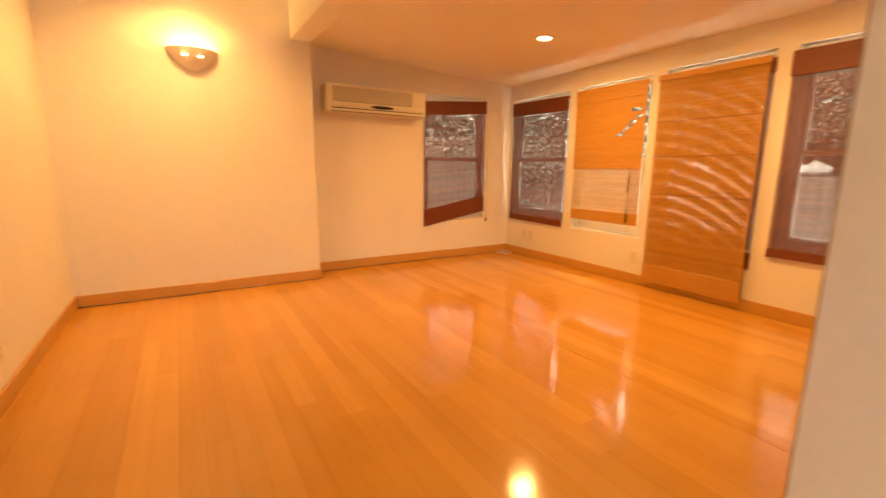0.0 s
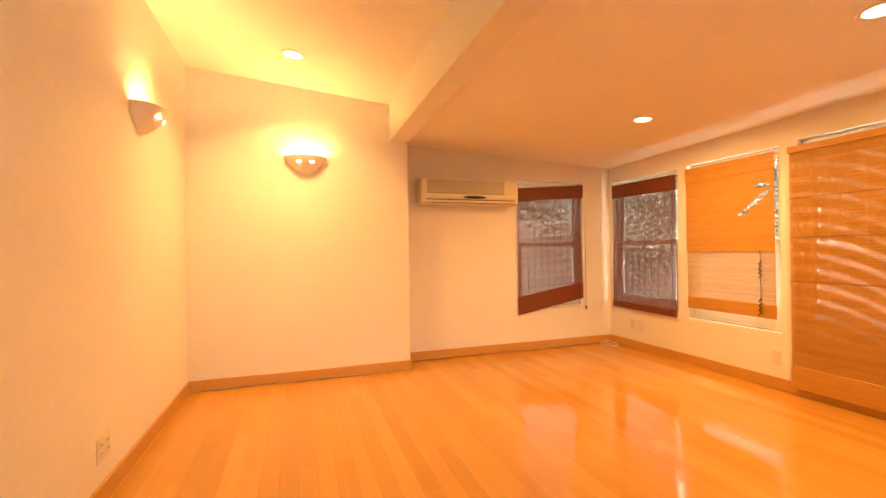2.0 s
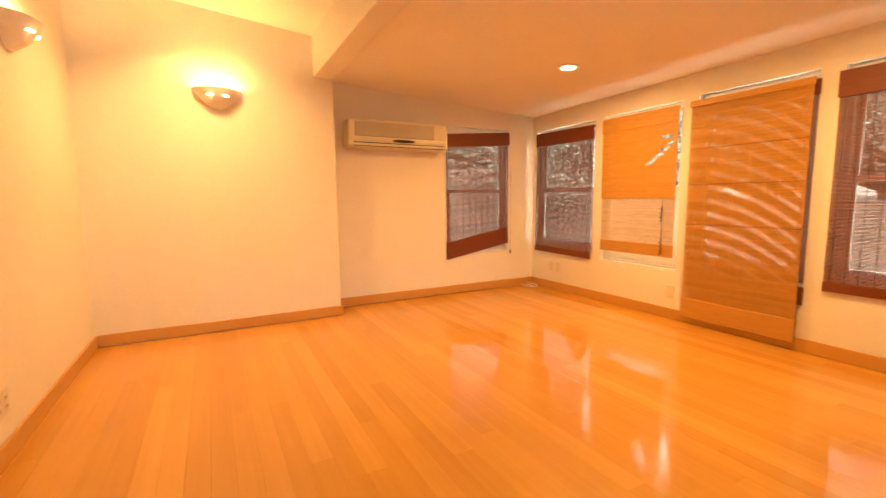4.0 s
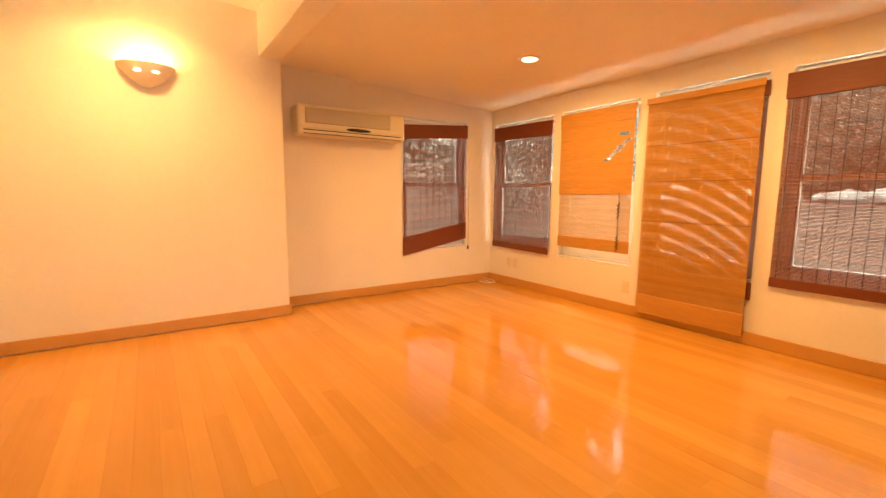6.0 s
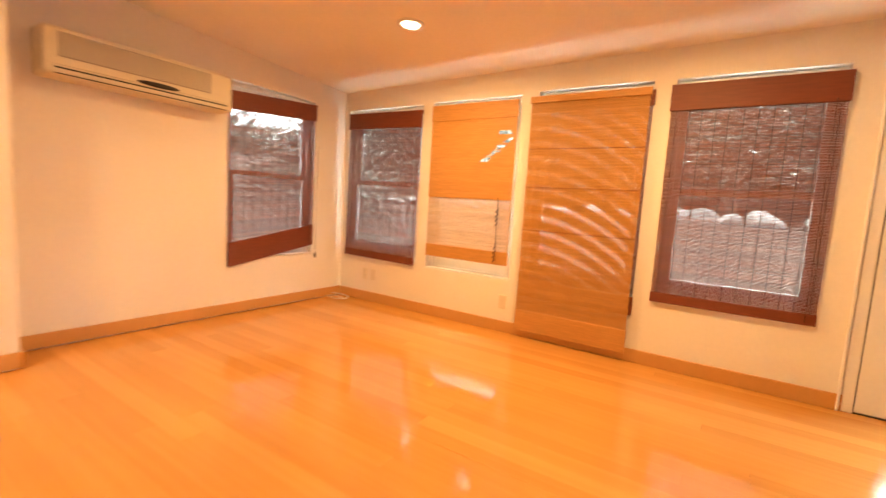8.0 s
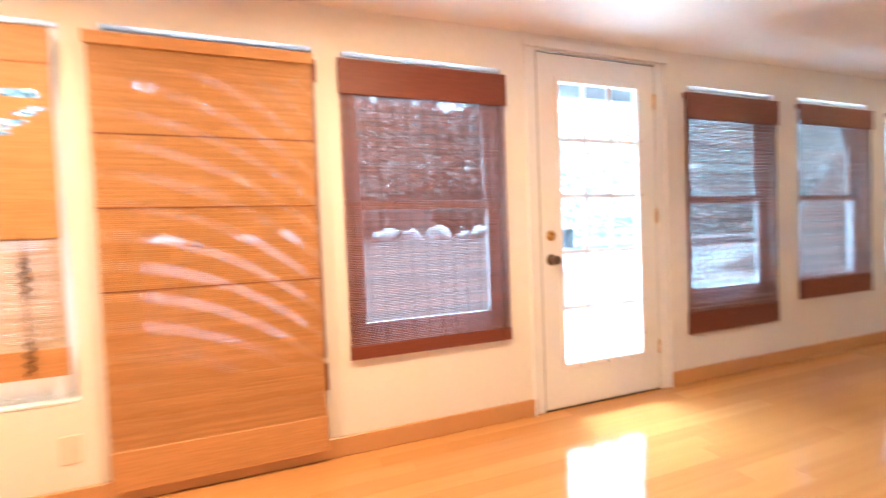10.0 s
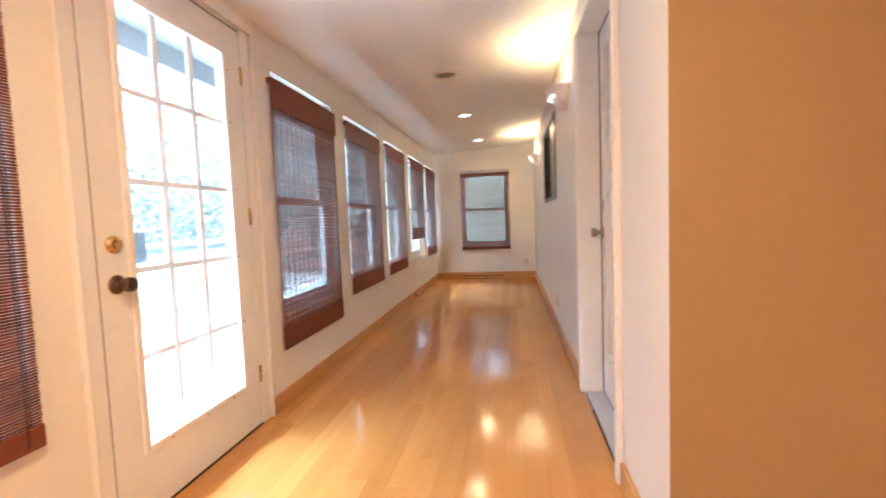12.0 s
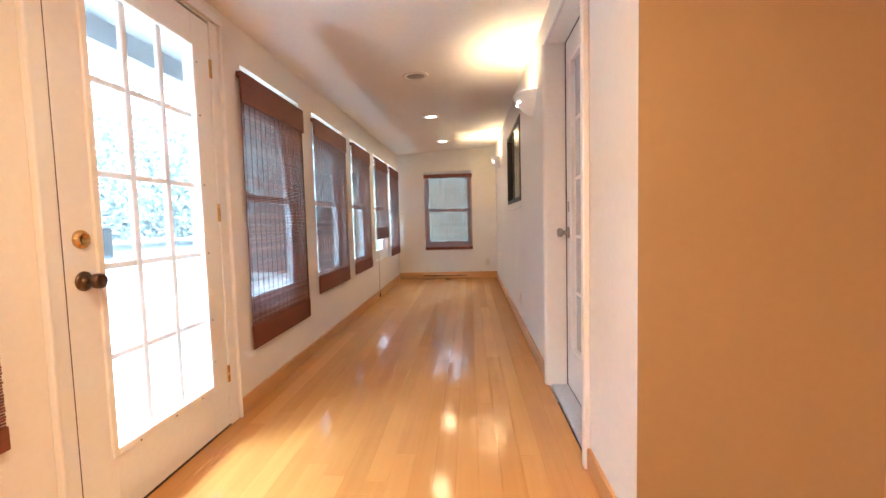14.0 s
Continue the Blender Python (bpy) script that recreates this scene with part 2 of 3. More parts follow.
def bars(name, rows, mat, parent, label="", kind=""):
    """Many small boxes (x0, y0, z0, x1, y1, z1) in one mesh."""
    verts, faces = [], []
    for x0, y0, z0, x1, y1, z1 in rows:
        n = len(verts)
        verts += [(x0, y0, z0), (x1, y0, z0), (x1, y1, z0), (x0, y1, z0), (x0, y0, z1), (x1, y0, z1), (x1, y1, z1), (x0, y1, z1)]
        faces += [(n, n + 3, n + 2, n + 1), (n + 4, n + 5, n + 6, n + 7), (n, n + 1, n + 5, n + 4), (n + 1, n + 2, n + 6, n + 5), (n + 2, n + 3, n + 7, n + 6), (n + 3, n, n + 4, n + 7)]
    me = bpy.data.meshes.new(name)
    me.from_pydata(verts, [], faces)
    me.materials.append(mat)
    ob = new(name, me)
    ob.parent = parent
    return tagged(ob, label, kind=kind)


# ---- plan ----
WEST, BUMP, EAST = 0.0, 0.303, 10.517      # AC wall, sconce wall, far end of the gallery
HALL, BEAM0, BEAM1, SOUTH = -1.75, -2.572, -2.745, -4.436
PIER, MAIN_E = 4.072, 6.3
PIER_S = -2.436


def sun_ceiling(x, y):
    return 2.085 + 0.0125 * x - 0.055 * y


def main_ceiling(y):
    return 2.507 + 0.095 * (BEAM1 - y)


# window openings in the long wall: name, x0, x1, sill, head
OPENINGS = [("a", 0.066, 0.985, 0.465, 1.905), ("b", 1.10, 1.945, 0.428, 1.912), ("c", 2.08, 2.885, 0.46, 1.925), ("d", 3.02, 3.865, 0.475, 1.92),
            ("door", 4.08, 4.945, 0.0, 2.05),
            ("e", 5.235, 6.065, 0.47, 1.945), ("f", 6.335, 7.205, 0.48, 1.95), ("g", 7.47, 8.25, 0.49, 1.95), ("h", 8.565, 9.42, 0.495, 1.95), ("i", 9.63, 10.44, 0.50, 1.95)]


def wall_x(x0, x1, y0, y1, top, openings, base=-0.1):
    """A wall along x with openings (x0, x1, sill, head) through it."""
    bm, at = bmesh.new(), x0
    for a, b, lo, hi in openings:
        box(bm, at, y0, base, a, y1, top)
        if lo > base + 0.02:
            box(bm, a, y0, base, b, y1, lo)
        box(bm, a, y0, hi, b, y1, top)
        at = b
    box(bm, at, y0, base, x1, y1, top)
    return bm


structure("wall_north", wall_x(-0.13, EAST + 0.13, 0.0, 0.13, 2.5, [o[1:] for o in OPENINGS]), WALL, "cream painted wall with a row of windows", "wall")
W0 = (-1.255, -0.40, 0.455, 1.905)
bm = wall_x(BEAM0, 0.0, -0.13, 0.0, 2.6, [W0])
structure("wall_west", moved(bm, Matrix(((0, 1, 0, 0), (1, 0, 0, 0), (0, 0, 1, 0), (0, 0, 0, 1)))), WALL, "cream painted wall under the air conditioner", "wall")
structure("wall_bump", boxed((-0.13, SOUTH - 0.13, -0.1, BUMP, BEAM0, 2.95), bevel=0.006, seg=2), WALL, "cream painted wall with a rounded corner", "wall")
structure("wall_south", boxed((BUMP, SOUTH - 0.13, -0.1, MAIN_E + 0.13, SOUTH, 2.95)), WALL, "cream painted wall with a sconce and an outlet", "wall")
# Opening added out of view so daylight reaches the partition's south face.
structure("wall_east_main", boxed((MAIN_E, SOUTH, -0.1, MAIN_E + 0.13, -4.36, 2.95), (MAIN_E, -4.36, 2.4, MAIN_E + 0.13, -2.55, 2.95), (MAIN_E, -2.55, -0.1, MAIN_E + 0.13, PIER_S, 2.95)), WALL, "cream painted wall with an added unseen opening that lets daylight in", "wall")
DOOR2 = (4.60, 5.455, -0.1, 2.06)
IWIN = (6.84, 8.13, 1.205, 1.985)
structure("wall_hall", wall_x(PIER + 0.004, EAST + 0.13, HALL - 0.16, HALL, 2.6, [DOOR2, IWIN]), WALL, "cream painted gallery wall", "wall")
structure("wall_pier_core", boxed((PIER + 0.004, PIER_S + 0.12, -0.1, PIER + 0.13, HALL - 0.16, 2.6)), WALL, "core of the partition wall", "wall")
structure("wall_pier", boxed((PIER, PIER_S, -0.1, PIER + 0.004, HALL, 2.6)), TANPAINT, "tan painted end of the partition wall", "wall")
structure("wall_partition", boxed((PIER + 0.004, PIER_S, -0.1, EAST + 0.13, PIER_S + 0.12, 2.95)), WALL, "plain cream painted partition", "wall")
bm = wall_x(HALL, 0.0, EAST, EAST + 0.13, 2.6, [(-1.315, -0.475, 0.525, 1.90)])
structure("wall_end", moved(bm, Matrix(((0, 1, 0, 0), (1, 0, 0, 0), (0, 0, 1, 0), (0, 0, 0, 1)))), WALL, "cream painted end wall of the gallery", "wall")
structure("wall_hall_end", boxed((EAST, PIER_S + 0.12, -0.1, EAST + 0.13, HALL, 2.6)), WALL, "plain cream painted wall", "wall")
structure("beam", boxed((BUMP, BEAM1, 2.165, MAIN_E, BEAM0, 2.95), bevel=0.006, seg=2), WALL, "cream painted ceiling beam across the opening", "beam")


def slab(x0, x1, y0, y1, height, thick):
    bm = bmesh.new()
    low = [bm.verts.new((x, y, height(x, y))) for x, y in ((x0, y0), (x1, y0), (x1, y1), (x0, y1))]
    top = [bm.verts.new(v.co + Vector((0, 0, thick))) for v in low]
    bm.faces.new(low[::-1])
    bm.faces.new(top)
    for k in range(4):
        bm.faces.new((low[k], low[(k + 1) % 4], top[(k + 1) % 4], top[k]))
    bmesh.ops.recalc_face_normals(bm, faces=bm.faces)
    return bm


structure("ceiling", slab(-0.13, EAST + 0.13, BEAM0 - 0.06, 0.13, sun_ceiling, 0.12), CEIL, "low sloping cream painted ceiling of the gallery", "ceiling")
structure("ceiling_main", slab(0.1, MAIN_E + 0.13, SOUTH - 0.13, BEAM1 + 0.06, lambda x, y: main_ceiling(y), 0.12), CEIL, "higher sloping cream painted ceiling", "ceiling")

# baseboards
BASE_H, BASE_T = 0.094, 0.016


def baseboard(name, spans):
    bm = bmesh.new()
    for x0, y0, x1, y1 in spans:
        box(bm, x0, y0, 0.008 if "bump" in name or "west" in name else 0.001, x1, y1, 0.115 if name == "baseboard_end" else BASE_H, bevel=0.003)
    structure(name, bm, BASEWOOD, "orange bamboo baseboard", "baseboard")


baseboard("baseboard_north", [(BASE_T, -BASE_T, 4.03, 0.0)])
baseboard("baseboard_north_east", [(5.035, -BASE_T, EAST - BASE_T, 0.0)])
baseboard("baseboard_west", [(0.0, BEAM0, BASE_T, 0.0)])
baseboard("baseboard_bump", [(BUMP, SOUTH + BASE_T, BUMP + BASE_T, BEAM0)])
baseboard("baseboard_bump_return", [(BASE_T, BEAM0, BUMP + BASE_T, BEAM0 + BASE_T)])
baseboard("baseboard_south", [(BUMP, SOUTH, MAIN_E, SOUTH + BASE_T)])
baseboard("baseboard_hall", [(5.49, HALL, EAST - BASE_T, HALL + BASE_T)])
baseboard("baseboard_pier", [(PIER + 0.0, HALL, 4.562, HALL + BASE_T)])
baseboard("baseboard_end", [(EAST - BASE_T, HALL, EAST, 0.0)])


# ---- windows ----
def window(name, w, lo, hi, m, label, rail=0.1):
    """A white double-hung window that fills an opening w wide; x along the wall, y outwards."""
    win = thing(name, label, "window", m, kind="structure")
    f, h = 0.032, hi - lo
    def ring(x0, z0, x1, z1, y0, y1, s, top, bottom):
        return boxed((x0, y0, z0, x0 + s, y1, z1), (x1 - s, y0, z0, x1, y1, z1), (x0 + s, y0, z1 - top, x1 - s, y1, z1), (x0 + s, y0, z0, x1 - s, y1, z0 + bottom), bevel=0.002)
    part("window_frame", ring(0.002, 0.002, w - 0.002, h - 0.002, 0.05, 0.125, f, f, f), VINYL, win)
    mid = h * 0.495
    upper = part("upper_sash", ring(f, mid - 0.01, w - f, h - f, 0.09, 0.118, 0.042, 0.042, 0.04), VINYL, win)
    lower = part("lower_sash", ring(f, f, w - f, mid + 0.03, 0.058, 0.088, 0.045, 0.04, rail), VINYL, win)
    a = part("pane", boxed((f + 0.042, 0.102, mid + 0.03, w - f - 0.042, 0.106, h - f - 0.042)), GLASS, upper)
    b = part("pane", boxed((f + 0.045, 0.071, f + rail, w - f - 0.045, 0.075, mid - 0.01)), GLASS, lower)
    a.visible_shadow = b.visible_shadow = False
    part("window_sill", boxed((0.003, 0.002, 0.003, w - 0.003, 0.05, 0.016), bevel=0.003), TRIM, win)
    return win


TURN_W = Matrix.Rotation(radians(90), 4, "Z")
TURN_E = Matrix.Rotation(radians(-90), 4, "Z")
n = 0
for key, x0, x1, lo, hi in OPENINGS:
    if key != "door":
        n += 1
        window("window_%d" % n, x1 - x0, lo, hi, pose(x0, 0, lo), "white double-hung window behind a woven shade", 0.125 if key == "b" else 0.1)
window("window_10", W0[1] - W0[0], W0[2], W0[3], Matrix.Translation((0, W0[0], W0[2])) @ TURN_W, "white double-hung window behind a crooked shade")
window("window_11", 0.84, 0.525, 1.90, Matrix.Translation((EAST, -0.475, 0.525)) @ TURN_E, "white double-hung window in the end wall")


# ---- woven shades ----
def sag_strips(rows, sag, w, y0, y1):
    """Slats that sag to one side, bent along their length; rows of (z, height)."""
    verts, faces, cuts = [], [], 10
    for z, h in rows:
        base = len(verts)
        for k in range(cuts + 1):
            x = w * k / cuts
            dz = -sag * (k / cuts) ** 2
            verts += [(x, y0, z + dz), (x, y1, z + dz), (x, y1, z + h + dz), (x, y0, z + h + dz)]
        for k in range(cuts):
            a, b = base + 4 * k, base + 4 * k + 4
            for i in range(4):
                j = (i + 1) % 4
                faces.append((a + i, b + i, b + j, a + j))
    return verts, faces


def reed_shade(label, w, h, m, valance=0.17, hem=0.07, pitch=0.0095, fill=0.79, seed=1, reed=REED, band=REEDBAND, cords=10, sag=0.0, group="woven window shades", jitter=0.12, pull=True, slant=0.0, hem_slant=0.0, reeds_to=9.0):
    """A woven reed shade: x along its width, y towards the window, z up from its lower edge."""
    rng = random.Random(seed)
    shade = thing("woven_shade", label, "window shade", m, group)
    part("headrail", boxed((0.004, 0.0, h - 0.03, w - 0.004, 0.02, h), bevel=0.002), band, shade)
    part("valance", boxed((-0.004, -0.014, h - valance, w + 0.006, -0.006, h), bevel=0.002), band, shade)
    hb = part("hem_band", boxed((0.0, -0.006, 0.0, w, 0.006, hem), bevel=0.003), band, shade)
    z, rows = hem - 0.002, []
    while z < min(reeds_to, h - 0.035):
        t = pitch * fill * rng.uniform(1 - jitter * 0.8, 1 + jitter * 0.8)
        rows.append((z + rng.uniform(-0.003, 0.003) * jitter, t))
        z += pitch * rng.uniform(1 - jitter * 0.25, 1 + jitter * 0.25)
    if sag:
        verts, faces = sag_strips(rows, sag, w - 0.004, -0.001, 0.0015)
        me = bpy.data.meshes.new("reeds")
        me.from_pydata(verts, [], faces)
        me.materials.append(reed)
        ob = new("reeds", me)
        ob.parent = shade
        tagged(ob, kind="stuff")
    else:
        bars("reeds", [(0.002 + rng.uniform(0, 0.003), -0.0015, a, w - 0.002 - rng.uniform(0, 0.003), 0.0015, a + t) for a, t in rows], reed, shade, kind="stuff")
    for k in range(cords):
        x = w * (k + 0.5) / cords + rng.uniform(-0.004, 0.004)
        part("warp_cord", boxed((x - 0.0018, -0.003, hem, x + 0.0018, -0.0015, h - valance)), CORD if reed is REED else band, shade)
    if pull:
        part("pull_cord", boxed((w - 0.055, -0.018, 0.02, w - 0.052, -0.015, h - valance + 0.02)), CORD, shade)
    for ob in shade.children:
        k = slant + (hem_slant if ob is hb else 0.0)
        if k:
            ob.data.transform(Matrix(((1, 0, 0, 0), (0, 1, 0, 0), (k, 0, 1, 0), (0, 0, 0, 1))))
    return shade


RED = "red-brown woven bamboo shade lowered over a white window"
SH_Y = -0.022
reed_shade(RED, 0.905, 1.42, pose(0.072, SH_Y, 0.445, 0, 0.8, 0), 0.155, 0.07, fill=0.80, seed=3, jitter=0.05)
reed_shade(RED, 0.87, 1.422, pose(3.0, SH_Y, 0.455), 0.165, 0.065, pitch=0.0085, fill=0.73, seed=4, jitter=0.06, cords=12)
reed_shade("red-brown woven bamboo shade hanging below its window sill", 0.885, 1.568, pose(5.18, SH_Y, 0.325), 0.17, 0.14, pitch=0.0105, fill=0.80, seed=5, cords=14, jitter=0.08)
reed_shade("red-brown woven bamboo shade with a deep hem band", 0.905, 1.442, pose(6.30, SH_Y, 0.455), 0.15, 0.145, pitch=0.0098, fill=0.77, seed=6, cords=14, jitter=0.06)
reed_shade(RED, 0.81, 1.432, pose(7.44, SH_Y, 0.47), 0.15, 0.13, fill=0.73, seed=7, cords=14, jitter=0.06)
reed_shade("red-brown woven bamboo shade pulled halfway up", 0.85, 1.108, pose(8.57, SH_Y, 0.80), 0.15, 0.16, fill=0.73, seed=8, cords=14, jitter=0.06)
reed_shade(RED, 0.81, 1.418, pose(9.63, SH_Y, 0.485), 0.15, 0.13, fill=0.73, seed=9, cords=14, jitter=0.06)
reed_shade("red-brown woven shade hanging crooked beside the air conditioner", 0.855, 1.41, Matrix.Translation((-SH_Y, -1.262, 0.40)) @ TURN_W, 0.15, 0.20, fill=0.81, seed=10, jitter=0.06, slant=0.076, hem_slant=0.10)
reed_shade("red-brown woven shade over the end window", 0.845, 1.338, Matrix.Translation((EAST + SH_Y, -0.478, 0.515)) @ TURN_E, 0.07, 0.05, pitch=0.011, fill=0.66, seed=11, jitter=0.06)
# the wide tan shade with an old dark one behind it
reed_shade("old dark woven shade behind a tan one", 0.85, 1.53, pose(2.045, -0.014, 0.33), 0.10, 0.13, pitch=0.0086, fill=0.63, seed=12, sag=-0.027, jitter=0.0, pull=False)
long_tan = reed_shade("long tan woven shade reaching almost to the floor", 0.835, 1.812, pose(2.045, -0.05, 0.06), 0.05, 0.165, pitch=0.0079, fill=0.835, seed=13, reed=TAN, band=TANBAND, jitter=0.0, cords=8, pull=False)
for z in (0.80, 1.13, 1.42):
    part("fold_seam", boxed((0.003, -0.0045, z, 0.832, -0.003, z + 0.004)), REEDBAND, long_tan)
# the tan shade folded double over its upper half
tan = reed_shade("tan woven shade, doubled above and sheer below", 0.812, 1.32, pose(1.118, SH_Y - 0.006, 0.552), 0.135, 0.11, pitch=0.0075, fill=0.92, seed=14, reed=PALE, band=TANBAND, jitter=0.06, cords=0, pull=False, reeds_to=0.56)


def doubled_half():
    """Close-set reeds with slits cut to stand in for moire glints of daylight."""
    rng, rows, z = random.Random(21), [], 0.53
    while z < 1.215:
        cuts = []
        f = (z - 0.83) / 0.2
        if 0.0 < f < 1.0 and (f * 4) % 1.0 < 0.8:
            mid_x = 0.53 + 0.25 * f + rng.uniform(-0.01, 0.01)
            half = rng.uniform(0.016, 0.045)
            cuts.append((mid_x - half, min(0.80, mid_x + half)))
        elif 1.1 < f < 1.25:
            cuts.append((0.66, 0.66 + rng.uniform(0.05, 0.12)))
        x = 0.0
        for a, b in cuts:
            rows.append((x, -0.0075, z, a, -0.005, z + 0.0075))
            x = b
        rows.append((x, -0.0075, z, 0.812, -0.005, z + 0.0075))
        z += 0.0075
    return rows


bars("upper_fold", doubled_half(), TANBAND, tan, "doubled tan upper half, slits cut in place of daylight glints", kind="stuff")


def cord_part(name, points, radius, mat, parent, label=""):
    """A round cord through the given points."""
    curve = bpy.data.curves.new(name, "CURVE")
    curve.dimensions, curve.bevel_depth, curve.bevel_resolution = "3D", radius, 1
    spline = curve.splines.new("NURBS")
    spline.points.add(len(points) - 1)
    for q, a in zip(spline.points, points):
        q.co = (*a, 1)
    spline.use_endpoint_u = True
    curve.materials.append(mat)
    ob = new(name, curve)
    ob.parent = parent
    return tagged(ob, label) if label else ob


rng = random.Random(3)
cord_part("pull_cord", [(0.70 + rng.uniform(-0.006, 0.006), -0.016, 0.55 - 0.03 * k) for k in range(15)], 0.0022, CORD, tan, "thin dark pull cord")
for z in (0.39, 0.09):
    cord_part("cord_knot", [(0.70 + 0.022 * math.sin(k * 1.9), -0.018 - 0.004 * (k % 2), z + 0.07 - 0.011 * k) for k in range(14)], 0.004, CORD, tan, "dark tangled knot of cord")


# ---- glazed doors ----
def knob_mesh(r=0.0255):
    return moved(lathe([(0.0, 0.0), (0.033, 0.0), (0.033, 0.004), (0.02, 0.008), (0.012, 0.012), (0.012, 0.032), (0.018, 0.036), (r * 0.96, 0.041), (r, 0.055), (r * 0.93, 0.064), (r * 0.5, 0.066), (r * 0.45, 0.063), (0.0, 0.063)], 20), Matrix.Rotation(radians(90), 4, "X"))


def glazed_door(name, w, h, gx0, gx1, gz0, gz1, m, label, glass, knob_x, knob_z, bolt, hinge_x):
    """A flush door with fifteen lights; x across, y through it (the room is at -y), z up."""
    d = thing(name, label, "door", m, kind="structure")
    t = 0.044
    part("door_leaf", boxed((0, 0, 0, gx0, t, h), (gx1, 0, 0, w, t, h), (gx0, 0, gz1, gx1, t, h), (gx0, 0, 0, gx1, t, gz0), bevel=0.001), TRIM, d)
    s = 0.022
    part("glazing_bead", boxed((gx0 - s, -0.009, gz0 - s, gx0 + 0.006, 0.004, gz1 + s), (gx1 - 0.006, -0.009, gz0 - s, gx1 + s, 0.004, gz1 + s), (gx0 + 0.006, -0.009, gz1 - 0.006, gx1 - 0.006, 0.004, gz1 + s), (gx0 + 0.006, -0.009, gz0 - s, gx1 - 0.006, 0.004, gz0 + 0.006), bevel=0.003), TRIM, d)
    cw, ch, g = (gx1 - gx0) / 3, (gz1 - gz0) / 5, 0.0115
    for k in (1, 2):
        part("muntin", boxed((gx0 + cw * k - g * 1.2, 0.014, gz0, gx0 + cw * k + g * 1.2, 0.036, gz1), bevel=0.004), MUNTIN, d)
    for k in (1, 2, 3, 4):
        for c in range(3):
            part("muntin", boxed((gx0 + cw * c + (g if c else 0), 0.016, gz0 + ch * k - g * 0.95, gx0 + cw * (c + 1) - (g if c < 2 else 0), 0.034, gz0 + ch * k + g * 0.95), bevel=0.003), MUNTIN, d)
    pane = mesh_of("pane", boxed((0.001, 0, 0.001, cw - 0.001, 0.004, ch - 0.001)), glass)
    for i in range(3):
        for j in range(5):
            shared("pane", pane, d, pose(gx0 + cw * i, 0.023, gz0 + ch * j)).visible_shadow = False
    kn = part("knob", knob_mesh(), BRONZE if bolt else NICKEL, d, "dark bronze door knob" if bolt else "satin nickel door knob", True)
    kn.location = (knob_x, 0, knob_z)
    if bolt:
        dead = part("deadbolt", moved(lathe([(0.0, 0.0), (0.031, 0.0), (0.031, 0.006), (0.022, 0.016), (0.017, 0.016), (0.015, 0.011), (0.0, 0.011)], 22), Matrix.Rotation(radians(90), 4, "X")), BRASS, d, "brass deadbolt", True)
        dead.location = (knob_x, 0, knob_z + 0.137)
    else:
        part("lock_plate", boxed((knob_x - 0.014, -0.004, knob_z + 0.12, knob_x + 0.014, 0.001, knob_z + 0.18), bevel=0.002), NICKEL, d, "small satin nickel lock plate")
    for z in (0.22, h * 0.52, h - 0.26):
        part("hinge", boxed((hinge_x - 0.008, -0.008, z, hinge_x + 0.008, 0.002, z + 0.09), bevel=0.002), BRASS, d, "worn brass hinge")
    for z in (gz0 + 0.12, gz0 + ch, gz0 + 2 * ch, gz0 + 3 * ch, gz0 + 4 * ch, gz1 - 0.08):
        part("screw", boxed((gx1 + s * 0.6, -0.0115, z, gx1 + s * 0.6 + 0.006, -0.0085, z + 0.006)), BRONZE, d)
    for x in (gx0 + 0.1, gx0 + 0.3, gx1 - 0.1):
        part("screw", boxed((x, -0.0115, gz0 - s * 0.8, x + 0.006, -0.0085, gz0 - s * 0.8 + 0.006)), BRONZE, d)
    return d


glazed_door("door_1", 0.851, 2.022, 0.136, 0.714, 0.245, 1.875, pose(4.087, -0.006, 0.012), "white glazed door with fifteen lights, bronze knob and brass deadbolt", GLASS, 0.062, 0.86, True, 0.849)
structure("trim_door_north", boxed((4.006, -0.024, 0.0, 4.020, 0.0, 2.056), (4.023, -0.009, 0.0, 4.0815, 0.0, 2.056), (4.942, -0.009, 0.0, 5.015, 0.0, 2.056), (5.018, -0.024, 0.0, 5.032, 0.0, 2.056), (4.0, -0.022, 2.058, 5.042, 0.0, 2.105), bevel=0.005, seg=2), TRIM, "white painted door casing", "door casing")
structure("trim_door_stop", boxed((4.08, 0.05, 0.0, 4.11, 0.125, 2.046), (4.925, 0.06, 0.0, 4.95, 0.125, 2.046), (4.11, 0.05, 2.026, 4.925, 0.125, 2.048)), TRIM, "white painted door stop", "door frame")
# Black strips put in for the shade of the gaps round both doors.
structure("trim_door_gap_shade", boxed((4.082, -0.004, 0.0, 4.0868, 0.03, 2.036), (4.9385, -0.003, 0.0, 4.9418, 0.03, 2.036), (4.0868, -0.003, 2.0345, 4.9385, 0.03, 2.0385)), BLACK, "black strip for the shade in the gap round the door", "door seal")
structure("trim_door_hall_gap_shade", boxed((5.4482, HALL - 0.15, 0.018, 5.4525, HALL - 0.10, 2.056), (4.606, HALL - 0.15, 2.0505, 5.4482, HALL - 0.10, 2.0545), (4.606, HALL - 0.14, 0.0172, 5.448, HALL - 0.103, 0.0198)), BLACK, "black strip for the shade in the gap round the door", "door seal")
structure("threshold_north", boxed((4.085, -0.004, -0.01, 4.94, 0.13, 0.009), bevel=0.002), DARK, "dark metal door sill", "threshold")
tagged(part("lockbox", boxed((4.30, 0.075, 0.925, 4.378, 0.115, 1.05), bevel=0.015, seg=3), LOCKBOX), "grey-blue key box on the outside of the door glass", "key box")

